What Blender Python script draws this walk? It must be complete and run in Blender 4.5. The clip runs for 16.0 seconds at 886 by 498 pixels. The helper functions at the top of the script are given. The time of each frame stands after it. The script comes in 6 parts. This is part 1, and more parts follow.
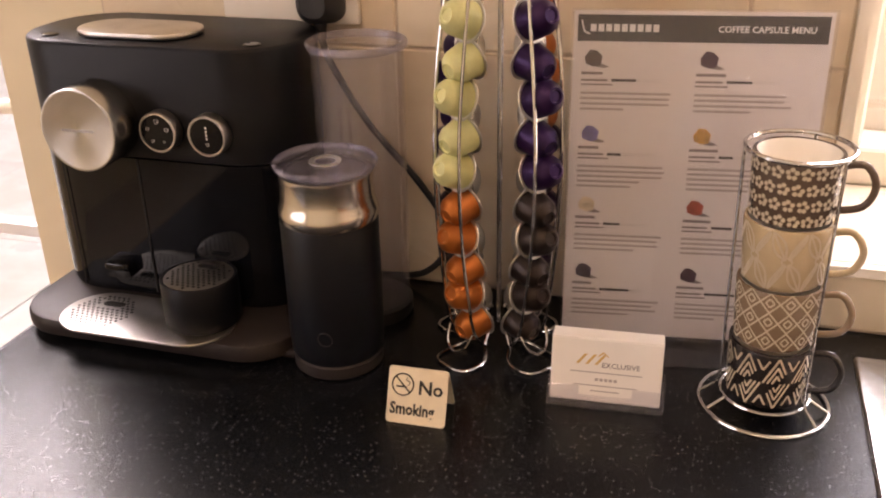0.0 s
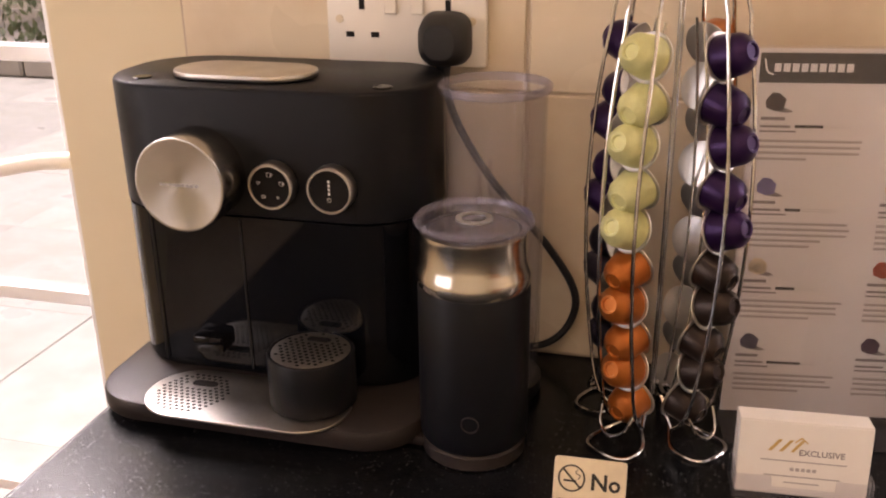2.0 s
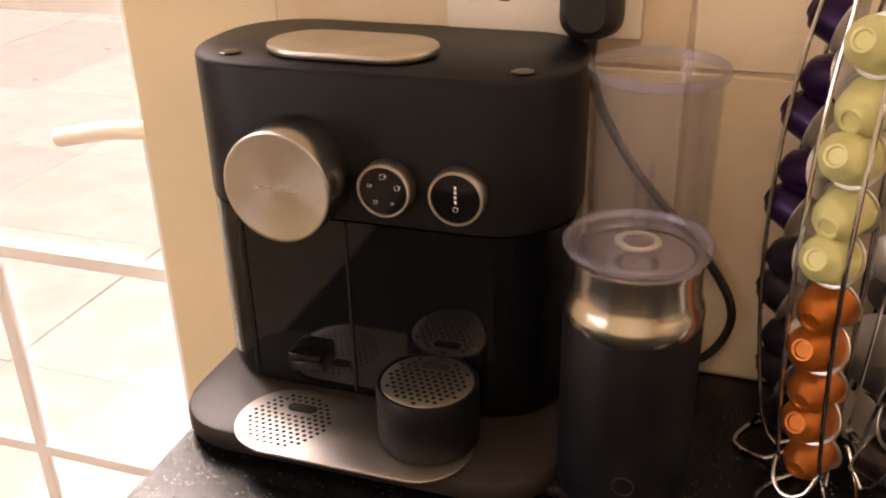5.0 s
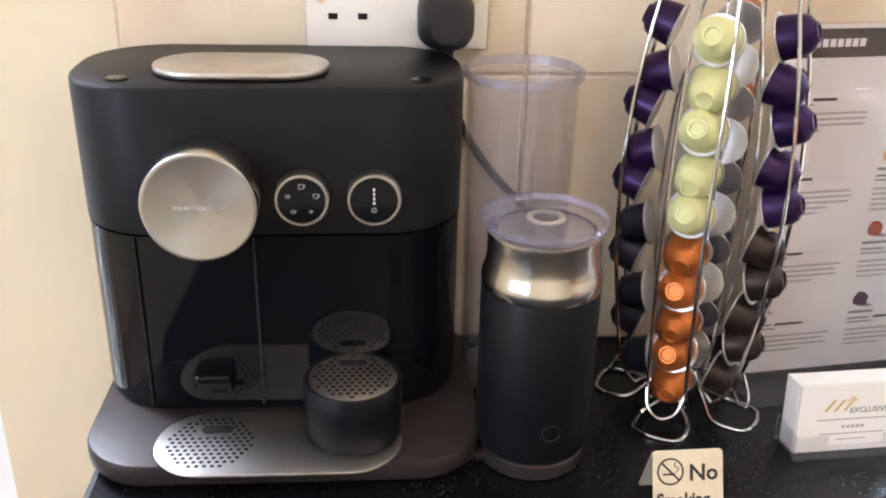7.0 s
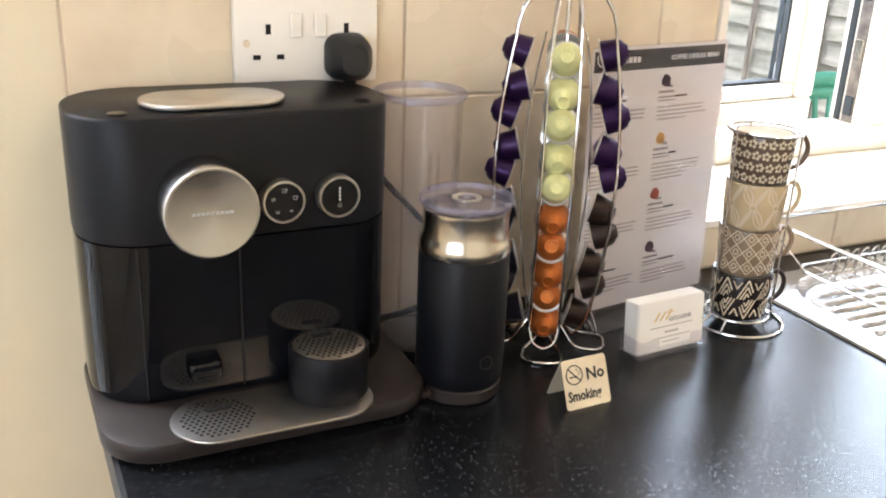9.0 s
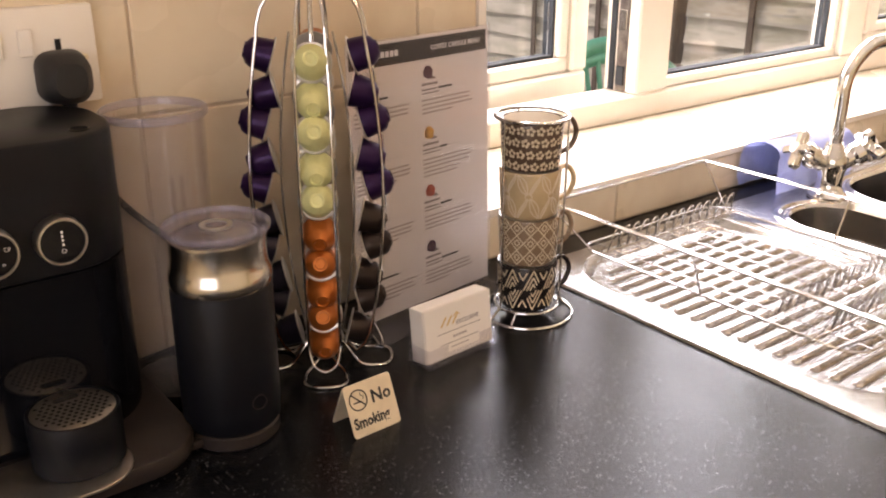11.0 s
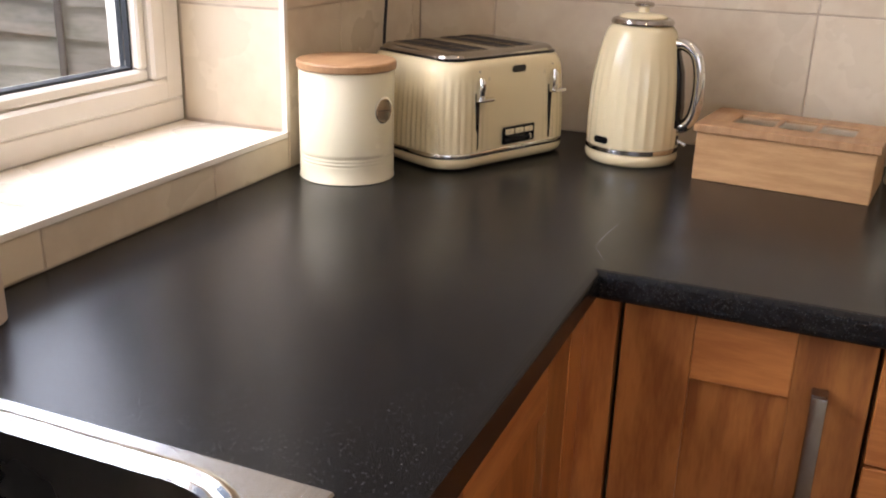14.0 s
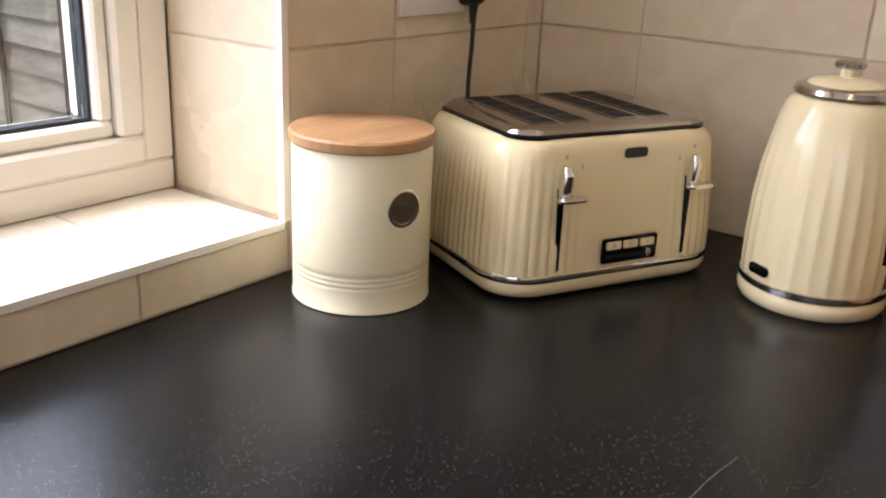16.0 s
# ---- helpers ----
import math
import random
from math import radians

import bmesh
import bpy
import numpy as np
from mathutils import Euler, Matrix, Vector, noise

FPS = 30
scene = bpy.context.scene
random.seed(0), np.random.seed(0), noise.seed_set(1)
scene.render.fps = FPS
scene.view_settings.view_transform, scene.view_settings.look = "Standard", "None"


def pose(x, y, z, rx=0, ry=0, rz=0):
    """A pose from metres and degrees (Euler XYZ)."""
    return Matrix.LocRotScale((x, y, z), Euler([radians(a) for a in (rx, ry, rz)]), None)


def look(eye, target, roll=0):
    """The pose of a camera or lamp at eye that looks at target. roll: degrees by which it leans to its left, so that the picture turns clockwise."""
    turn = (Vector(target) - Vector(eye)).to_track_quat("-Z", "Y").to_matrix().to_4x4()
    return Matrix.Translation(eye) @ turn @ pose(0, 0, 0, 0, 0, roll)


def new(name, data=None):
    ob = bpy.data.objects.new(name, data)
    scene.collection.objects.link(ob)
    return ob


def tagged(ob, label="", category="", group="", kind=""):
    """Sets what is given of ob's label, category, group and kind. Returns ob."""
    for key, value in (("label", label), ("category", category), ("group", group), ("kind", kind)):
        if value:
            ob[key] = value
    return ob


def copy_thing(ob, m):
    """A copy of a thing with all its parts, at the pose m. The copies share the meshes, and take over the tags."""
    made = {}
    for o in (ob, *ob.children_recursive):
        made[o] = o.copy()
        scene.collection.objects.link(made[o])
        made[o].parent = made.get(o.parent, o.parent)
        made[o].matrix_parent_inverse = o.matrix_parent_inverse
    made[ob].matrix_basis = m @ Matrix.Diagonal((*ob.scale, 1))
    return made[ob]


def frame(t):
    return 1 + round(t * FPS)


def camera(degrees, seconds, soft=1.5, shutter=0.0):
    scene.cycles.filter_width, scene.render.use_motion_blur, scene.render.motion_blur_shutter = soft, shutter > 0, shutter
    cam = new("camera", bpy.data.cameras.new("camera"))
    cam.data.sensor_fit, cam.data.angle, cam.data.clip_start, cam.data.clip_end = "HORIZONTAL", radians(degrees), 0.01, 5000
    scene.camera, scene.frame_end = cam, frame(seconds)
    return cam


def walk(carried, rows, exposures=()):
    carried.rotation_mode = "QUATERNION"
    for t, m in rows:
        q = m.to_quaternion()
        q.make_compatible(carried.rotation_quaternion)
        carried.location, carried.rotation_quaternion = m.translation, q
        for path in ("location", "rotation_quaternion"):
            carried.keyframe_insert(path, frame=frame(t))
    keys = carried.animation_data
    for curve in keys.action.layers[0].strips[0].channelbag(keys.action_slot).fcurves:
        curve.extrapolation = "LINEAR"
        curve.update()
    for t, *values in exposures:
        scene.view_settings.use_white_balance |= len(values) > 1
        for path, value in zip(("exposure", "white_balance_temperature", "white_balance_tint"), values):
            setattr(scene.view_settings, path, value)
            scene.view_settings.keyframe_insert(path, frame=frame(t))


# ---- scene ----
EXPO = [(0.0, 0.12, 7600, 34), (1.5, 0.10, 7600, 36), (2.5, 0.1, 7400, 30), (3.5, 0.22, 6800, 21), (5.9, 0.12, 9200, 39), (6.1, 0.12, 9100, 37), (6.5, 0.87, 6250, 22), (7.0, 0.88, 5700, 18),
        (8.2, 0.82, 5400, 11), (10.3, 0.42, 7400, 25), (11.0, 0.05, 7400, 28), (11.5, -0.68, 7100, 26), (12.0, -1.27, 6800, 22), (13.0, -0.97, 7200, 23), (14.0, -0.60, 6400, 25), (15.0, -0.72, 6900, 26), (16.0, -0.55, 6300, 22)]
cam = camera(50.5, 16.0, 2.0)
PATH = [
    (0, (0.628, 1.109, 1.327), (0.095, 2.841, 0.48), -1.2),
    (0.5, (0.584, 1.121, 1.322), (-0.057, 2.833, 0.511), -0.8),
    (1, (0.542, 1.128, 1.318), (-0.101, 2.852, 0.537), -0.5),
    (1.5, (0.496, 1.144, 1.31), (-0.057, 2.903, 0.536), -0.0),
    (2, (0.476, 1.158, 1.294), (-0.008, 2.957, 0.567), -0.7),
    (2.5, (0.454, 1.172, 1.304), (0.008, 2.969, 0.549), -1.0),
    (3, (0.457, 1.21, 1.289), (0.028, 3.004, 0.516), -0.7),
    (3.5, (0.466, 1.241, 1.302), (-0.232, 2.926, 0.492), -0.8),
    (6, (0.3, 1.271, 1.308), (0.075, 3.037, 0.396), -0.7),
    (6.5, (0.26, 1.26, 1.297), (0.315, 3.043, 0.392), 0.8),
    (7, (0.237, 1.196, 1.308), (0.379, 3.013, 0.484), 1.4),
    (7.5, (0.187, 1.111, 1.304), (0.479, 2.925, 0.514), 2.5),
    (8, (0.116, 1.06, 1.318), (0.612, 2.85, 0.576), 2.9),
    (8.2, (0.079, 1.067, 1.316), (0.698, 2.828, 0.596), 3.1),
    (10.3, (-0.026, 1.08, 1.315), (0.92, 2.692, 0.602), 1.9),
    (10.5, (-0.011, 1.085, 1.322), (0.985, 2.663, 0.602), 1.5),
    (11, (0.074, 1.108, 1.323), (1.214, 2.583, 0.597), 0.1),
    (11.5, (0.246, 1.113, 1.324), (1.538, 2.465, 0.615), -1.7),
    (12, (0.414, 1.088, 1.33), (1.862, 2.294, 0.661), 0.8),
    (12.5, (0.604, 1.109, 1.327), (2.227, 2.063, 0.651), -0.1),
    (13, (0.818, 1.158, 1.326), (2.553, 1.876, 0.638), -0.9),
    (13.5, (0.99, 1.138, 1.312), (2.75, 1.769, 0.602), -1.3),
    (14, (1.186, 1.075, 1.314), (2.928, 1.791, 0.642), 1.7),
    (14.5, (1.342, 1.061, 1.291), (3.051, 1.87, 0.639), 0.8),
    (15, (1.552, 1.121, 1.289), (3.302, 1.901, 0.714), 3.1),
    (15.5, (1.664, 1.147, 1.309), (3.318, 2.026, 0.608), 2.2),
    (16, (1.77, 1.123, 1.309), (3.274, 2.26, 0.643), 2.5),
]
walk(cam, [(t, look(eye, target, roll)) for t, eye, target, roll in PATH], EXPO)

# ---- world and light ----
world = bpy.data.worlds.new("world")
scene.world = world
world.use_nodes = True
wn = world.node_tree
wn.nodes.clear()
w_out = wn.nodes.new("ShaderNodeOutputWorld")
w_bg = wn.nodes.new("ShaderNodeBackground")
w_sky = wn.nodes.new("ShaderNodeTexSky")
w_sky.sky_type = "NISHITA"
w_sky.sun_disc = False
w_sky.sun_elevation = radians(42)
w_sky.sun_rotation = radians(200)
w_sky.air_density = 1.0
w_sky.dust_density = 3.0
w_bg.inputs["Strength"].default_value = 0.15
wn.links.new(w_sky.outputs["Color"], w_bg.inputs["Color"])
wn.links.new(w_bg.outputs["Background"], w_out.inputs["Surface"])


def lamp(name, kind, at, energy, color, **more):
    data = bpy.data.lights.new(name, kind)
    data.energy, data.color = energy, color
    for key, value in more.items():
        if key == "size":
            if kind == "AREA":
                data.size = value
            else:
                data.shadow_soft_size = value
        if key == "size_y":
            data.shape = "RECTANGLE"
            data.size_y = value
        if key == "angle":
            data.angle = radians(value)
    ob = new(name, data)
    ob.matrix_world = at
    return ob


# overcast sky: a weak, wide sun from the north-west
lamp("sun", "SUN", look((-2.0, 6.0, 7.0), (0.6, 1.8, 0.9)), 3.6, (1.0, 0.98, 0.95), angle=25)
# the sky seen through the window and the glazed door
lamp("sky_window", "AREA", look((1.60, 2.25, 1.635), (1.55, 1.2, 1.25)), 52.0, (0.84, 0.92, 1.0), size=1.7, size_y=0.80)
lamp("sky_door", "AREA", look((-0.48, 2.24, 1.76), (-0.3, 1.0, 0.7)), 26.0, (0.90, 0.95, 1.0), size=0.7, size_y=0.5)
# added daylight fill from the left, in an assumed window out of view
lamp("sky_side_window", "AREA", look((-1.70, -0.05, 1.5), (0.5, 0.9, 1.0)), 18.0, (0.86, 0.93, 1.0), size=1.7, size_y=1.1)
SPOTS = [(0.45, 0.80), (1.60, 0.80), (2.55, 0.90), (0.45, -0.6), (1.6, -0.6)]
for sx, sy in SPOTS:
    lamp("downlight_bulb", "POINT", pose(sx, sy, 2.33), 2.3 if sx > 2 else 3.1 if sx > 1 else 4.8, (1.0, 0.72, 0.43), size=0.035)

# ---- materials ----
def mat(name, color, rough=0.5, metal=0.0, second=None, scale=20.0, mix=(0.35, 0.65), bump=0.0, bump_scale=80.0,
        transmission=0.0, ior=1.45, coat=0.0, emit=None, strength=0.0, stretch=None, rough2=None, vary=0.0, detail=4.0, spec=0.5, fleck=None):
    m = bpy.data.materials.new(name)
    m.use_nodes = True
    nt = m.node_tree
    b = nt.nodes["Principled BSDF"]
    b.inputs["Base Color"].default_value = (*color, 1)
    b.inputs["Roughness"].default_value = rough
    b.inputs["Metallic"].default_value = metal
    b.inputs["Transmission Weight"].default_value = transmission
    b.inputs["IOR"].default_value = ior
    b.inputs["Coat Weight"].default_value = coat
    b.inputs["Coat Roughness"].default_value = 0.08
    b.inputs["Specular IOR Level"].default_value = spec
    if emit:
        b.inputs["Emission Color"].default_value = (*emit, 1)
        b.inputs["Emission Strength"].default_value = strength
    tc = nt.nodes.new("ShaderNodeTexCoord")
    mp = nt.nodes.new("ShaderNodeMapping")
    if stretch:
        mp.inputs["Scale"].default_value = stretch
    nt.links.new(tc.outputs["Object"], mp.inputs["Vector"])
    color_out = None
    if second:
        n1 = nt.nodes.new("ShaderNodeTexNoise")
        n1.inputs["Scale"].default_value = scale
        n1.inputs["Detail"].default_value = detail
        n2 = nt.nodes.new("ShaderNodeTexNoise")
        n2.inputs["Scale"].default_value = scale * 7
        n2.inputs["Detail"].default_value = 3
        add = nt.nodes.new("ShaderNodeMath")
        add.operation = "MULTIPLY_ADD"
        add.inputs[1].default_value = 0.3
        nt.links.new(mp.outputs["Vector"], n1.inputs["Vector"])
        nt.links.new(mp.outputs["Vector"], n2.inputs["Vector"])
        nt.links.new(n2.outputs["Fac"], add.inputs[0])
        sub = nt.nodes.new("ShaderNodeMath")
        sub.operation = "SUBTRACT"
        sub.inputs[1].default_value = 0.15
        nt.links.new(n1.outputs["Fac"], sub.inputs[0])
        nt.links.new(sub.outputs[0], add.inputs[2])
        ramp = nt.nodes.new("ShaderNodeValToRGB")
        ramp.color_ramp.elements[0].position, ramp.color_ramp.elements[1].position = mix
        ramp.color_ramp.elements[0].color = (*color, 1)
        ramp.color_ramp.elements[1].color = (*second, 1)
        nt.links.new(add.outputs[0], ramp.inputs["Fac"])
        color_out = ramp.outputs["Color"]
        if rough2 is not None:
            mr = nt.nodes.new("ShaderNodeMapRange")
            mr.inputs["To Min"].default_value, mr.inputs["To Max"].default_value = rough, rough2
            mr.inputs["From Min"].default_value, mr.inputs["From Max"].default_value = 0.3, 0.7
            nt.links.new(n1.outputs["Fac"], mr.inputs["Value"])
            nt.links.new(mr.outputs["Result"], b.inputs["Roughness"])
    if fleck:
        v = nt.nodes.new("ShaderNodeTexVoronoi")
        v.inputs["Scale"].default_value = fleck[1]
        nt.links.new(tc.outputs["Object"], v.inputs["Vector"])
        vr = nt.nodes.new("ShaderNodeValToRGB")
        vr.color_ramp.elements[0].position, vr.color_ramp.elements[1].position = 0.13, 0.27
        vr.color_ramp.elements[0].color, vr.color_ramp.elements[1].color = (1, 1, 1, 1), (0, 0, 0, 1)
        nt.links.new(v.outputs["Distance"], vr.inputs["Fac"])
        sep = nt.nodes.new("ShaderNodeSeparateColor")
        nt.links.new(v.outputs["Color"], sep.inputs["Color"])
        gt = nt.nodes.new("ShaderNodeMath")
        gt.operation = "GREATER_THAN"
        gt.inputs[1].default_value = fleck[2]
        nt.links.new(sep.outputs["Red"], gt.inputs[0])
        mul = nt.nodes.new("ShaderNodeMath")
        mul.operation = "MULTIPLY"
        nt.links.new(gt.outputs[0], mul.inputs[0])
        nt.links.new(vr.outputs["Color"], mul.inputs[1])
        mx = nt.nodes.new("ShaderNodeMix")
        mx.data_type = "RGBA"
        nt.links.new(mul.outputs[0], mx.inputs["Factor"])
        nt.links.new(color_out, mx.inputs[6])
        mx.inputs[7].default_value = (*fleck[0], 1)
        color_out = mx.outputs[2]
    if vary and color_out:
        oi = nt.nodes.new("ShaderNodeObjectInfo")
        hsv = nt.nodes.new("ShaderNodeHueSaturation")
        mr = nt.nodes.new("ShaderNodeMapRange")
        mr.inputs["To Min"].default_value, mr.inputs["To Max"].default_value = 1 - vary, 1 + vary
        nt.links.new(oi.outputs["Random"], mr.inputs["Value"])
        nt.links.new(mr.outputs["Result"], hsv.inputs["Value"])
        nt.links.new(color_out, hsv.inputs["Color"])
        color_out = hsv.outputs["Color"]
        off = nt.nodes.new("ShaderNodeVectorMath")
        off.operation = "MULTIPLY_ADD"
        off.inputs[1].default_value = (7.0, 5.0, 3.0)
        nt.links.new(oi.outputs["Random"], off.inputs[0])
        nt.links.new(tc.outputs["Object"], off.inputs[2])
        nt.links.new(off.outputs[0], mp.inputs["Vector"])
    if color_out:
        nt.links.new(color_out, b.inputs["Base Color"])
    if bump:
        nb = nt.nodes.new("ShaderNodeTexNoise")
        nb.inputs["Scale"].default_value = bump_scale
        nb.inputs["Detail"].default_value = 5
        bp = nt.nodes.new("ShaderNodeBump")
        bp.inputs["Strength"].default_value = bump
        bp.inputs["Distance"].default_value = 0.002
        nt.links.new(mp.outputs["Vector"], nb.inputs["Vector"])
        nt.links.new(nb.outputs["Fac"], bp.inputs["Height"])
        nt.links.new(bp.outputs["Normal"], b.inputs["Normal"])
    return m


M = {}
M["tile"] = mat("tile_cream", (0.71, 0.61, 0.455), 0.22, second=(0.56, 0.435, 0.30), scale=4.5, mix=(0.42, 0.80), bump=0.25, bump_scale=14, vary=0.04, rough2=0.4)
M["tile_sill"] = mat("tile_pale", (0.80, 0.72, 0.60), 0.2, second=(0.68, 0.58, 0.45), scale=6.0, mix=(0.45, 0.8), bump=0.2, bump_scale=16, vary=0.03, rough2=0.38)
M["grout"] = mat("grout", (0.60, 0.50, 0.38), 0.9, second=(0.48, 0.38, 0.28), scale=12, bump=0.3)
M["plaster"] = mat("cream_wall_paint", (0.71, 0.635, 0.46), 0.75, second=(0.69, 0.61, 0.44), scale=3, bump=0.15, bump_scale=60)
M["ceiling"] = mat("white_ceiling_paint", (0.80, 0.78, 0.73), 0.85, second=(0.77, 0.75, 0.70), scale=3, bump=0.1)
M["worktop"] = mat("charcoal_laminate", (0.0044, 0.0048, 0.0060), 0.24, second=(0.0075, 0.0080, 0.0092), scale=90, mix=(0.3, 0.75), bump=0.08, bump_scale=500,
                   fleck=((0.060, 0.061, 0.060), 350.0, 0.66), detail=3, spec=0.29)
M["upvc"] = mat("white_upvc", (0.82, 0.77, 0.68), 0.28, second=(0.78, 0.73, 0.63), scale=8, mix=(0.4, 0.8))
M["upvc_door"] = mat("white_upvc_door", (0.80, 0.82, 0.84), 0.3, second=(0.76, 0.78, 0.80), scale=8, mix=(0.4, 0.8))
M["spun"] = mat("turned_aluminium_dial", (0.50, 0.485, 0.465), 0.27, 1.0, second=(0.45, 0.435, 0.415), scale=40)
dial_nt = M["spun"].node_tree
dial_tan = dial_nt.nodes.new("ShaderNodeTangent")
dial_tan.direction_type, dial_tan.axis = "RADIAL", "Z"
dial_bsdf = dial_nt.nodes["Principled BSDF"]
dial_bsdf.inputs["Anisotropic"].default_value = 0.75
dial_nt.links.new(dial_tan.outputs[0], dial_bsdf.inputs["Tangent"])
M["gasket"] = mat("black_rubber_gasket", (0.02, 0.025, 0.03), 0.6)
M["glass"] = mat("window_glass", (0.95, 0.98, 0.97), 0.0, transmission=1.0, ior=1.45)
M["steel"] = mat("brushed_steel", (0.46, 0.45, 0.44), 0.22, 1.0, second=(0.37, 0.36, 0.35), scale=30, bump=0.12, bump_scale=90, stretch=(1, 12, 1), rough2=0.25)
# sink steel with the dim room's reflection put into a darker colour
M["bowlsteel_dim"] = mat("satin_bowl_steel_darkened", (0.31, 0.29, 0.27), 0.16, 1.0, second=(0.16, 0.152, 0.14), scale=9, bump=0.08, bump_scale=60, rough2=0.30)
M["chrome"] = mat("chrome", (0.80, 0.79, 0.77), 0.07, 1.0)
# chrome with the dark surroundings it mirrors put into a lower colour
M["darkchrome"] = mat("polished_steel_darkened", (0.50, 0.46, 0.42), 0.18, 1.0, second=(0.42, 0.385, 0.35), scale=10)
M["wire"] = mat("chrome_wire", (0.62, 0.61, 0.60), 0.14, 1.0)
M["alu"] = mat("spun_aluminium", (0.60, 0.57, 0.53), 0.28, 1.0, second=(0.52, 0.49, 0.46), scale=40, bump=0.1, bump_scale=160, stretch=(1, 1, 20), rough2=0.36)
M["black"] = mat("matt_black_plastic", (0.0042, 0.0046, 0.0068), 0.36, second=(0.0062, 0.0068, 0.0092), scale=14, bump=0.08, bump_scale=900, rough2=0.42, spec=0.22)
M["gloss"] = mat("gloss_black_plastic", (0.003, 0.0034, 0.005), 0.07, second=(0.0045, 0.005, 0.0065), scale=5, spec=0.35)
M["base_grey"] = mat("dark_brown_grey_plastic", (0.022, 0.017, 0.016), 0.42, second=(0.030, 0.024, 0.022), scale=20, bump=0.08, bump_scale=900, spec=0.3)
# near-black colour standing in for the shade inside holes, slots and gaps
M["recess_shade"] = mat("painted_recess_shade", (0.006, 0.005, 0.005), 0.8)
def clear_plastic(name, tint, haze, cloud):
    """Thin clear plastic: see-through, glossier at a slant, with a faint cloudy scatter."""
    m = bpy.data.materials.new(name)
    m.use_nodes = True
    nt = m.node_tree
    nt.nodes.clear()
    out = nt.nodes.new("ShaderNodeOutputMaterial")
    see = nt.nodes.new("ShaderNodeBsdfTransparent")
    see.inputs["Color"].default_value = (*tint, 1)
    dull = nt.nodes.new("ShaderNodeBsdfDiffuse")
    dull.inputs["Color"].default_value = (*cloud, 1)
    shine = nt.nodes.new("ShaderNodeBsdfGlossy")
    shine.inputs["Roughness"].default_value = 0.04
    facing = nt.nodes.new("ShaderNodeLayerWeight")
    facing.inputs["Blend"].default_value = 0.5
    steep = nt.nodes.new("ShaderNodeMath")
    steep.operation = "POWER"
    steep.inputs[1].default_value = 4.0
    nt.links.new(facing.outputs["Facing"], steep.inputs[0])
    gloss_by = nt.nodes.new("ShaderNodeMath")
    gloss_by.operation = "MULTIPLY_ADD"
    gloss_by.inputs[1].default_value, gloss_by.inputs[2].default_value = 0.55, 0.035
    nt.links.new(steep.outputs[0], gloss_by.inputs[0])
    a, b = nt.nodes.new("ShaderNodeMixShader"), nt.nodes.new("ShaderNodeMixShader")
    a.inputs[0].default_value = haze
    nt.links.new(see.outputs[0], a.inputs[1])
    nt.links.new(dull.outputs[0], a.inputs[2])
    nt.links.new(gloss_by.outputs[0], b.inputs[0])
    nt.links.new(a.outputs[0], b.inputs[1])
    nt.links.new(shine.outputs[0], b.inputs[2])
    nt.links.new(b.outputs[0], out.inputs["Surface"])
    return m


M["acrylic"] = clear_plastic("clear_acrylic", (0.97, 0.965, 0.98), 0.035, (0.8, 0.8, 0.85))
M["violet_edge"] = clear_plastic("violet_acrylic_edge", (0.92, 0.91, 0.96), 0.14, (0.62, 0.60, 0.70))
M["lock_dull"] = mat("dull_zinc", (0.26, 0.23, 0.20), 0.4, 0.7, second=(0.12, 0.10, 0.09), scale=60)
M["collar_steel"] = mat("polished_collar_steel", (0.66, 0.62, 0.56), 0.20, 1.0, second=(0.60, 0.56, 0.50), scale=20)
# smoother sink steel, its colour raised for the window's reflection
M["rimsteel"] = mat("polished_rim_steel_brightened", (0.74, 0.73, 0.71), 0.15, 1.0, second=(0.64, 0.63, 0.61), scale=14, bump=0.05, bump_scale=60)
M["mark_grey"] = mat("soft_grey_print", (0.40, 0.39, 0.375), 0.4, 0.5)
M["handle_steel"] = mat("dark_satin_handle_steel", (0.34, 0.32, 0.30), 0.27, 1.0, second=(0.27, 0.25, 0.235), scale=20)
M["acrylic_violet"] = clear_plastic("violet_tinted_acrylic", (0.91, 0.90, 0.95), 0.05, (0.7, 0.68, 0.8))
M["white_plastic"] = mat("white_socket_plastic", (0.84, 0.80, 0.72), 0.3, second=(0.81, 0.765, 0.685), scale=9, mix=(0.4, 0.8))
M["rubber"] = mat("black_rubber", (0.012, 0.012, 0.013), 0.45, second=(0.018, 0.018, 0.019), scale=30)
M["card"] = mat("white_card", (0.84, 0.80, 0.73), 0.6, second=(0.81, 0.765, 0.695), scale=10)
M["paper"] = mat("laminated_paper", (0.80, 0.76, 0.72), 0.18, second=(0.77, 0.73, 0.69), scale=4)
M["ink"] = mat("black_ink", (0.02, 0.018, 0.017), 0.35)
M["ink_grey"] = mat("grey_ink", (0.24, 0.21, 0.20), 0.5)
M["ink_soft"] = mat("pale_grey_ink", (0.42, 0.38, 0.35), 0.5)
M["white_ink"] = mat("white_ink", (0.82, 0.80, 0.77), 0.5)
M["gold"] = mat("gold_foil", (0.66, 0.45, 0.16), 0.35, 0.3)
M["brass"] = mat("brushed_champagne_metal", (0.80, 0.70, 0.52), 0.38, 0.35, second=(0.70, 0.60, 0.44), scale=30, stretch=(1, 1, 9), bump=0.1)
M["cream"] = mat("glossy_cream_enamel", (0.82, 0.70, 0.43), 0.13, second=(0.80, 0.675, 0.42), scale=4, coat=0.5)
M["cream_matt"] = mat("satin_cream_enamel", (0.80, 0.735, 0.51), 0.33, second=(0.77, 0.70, 0.52), scale=5, coat=0.1)
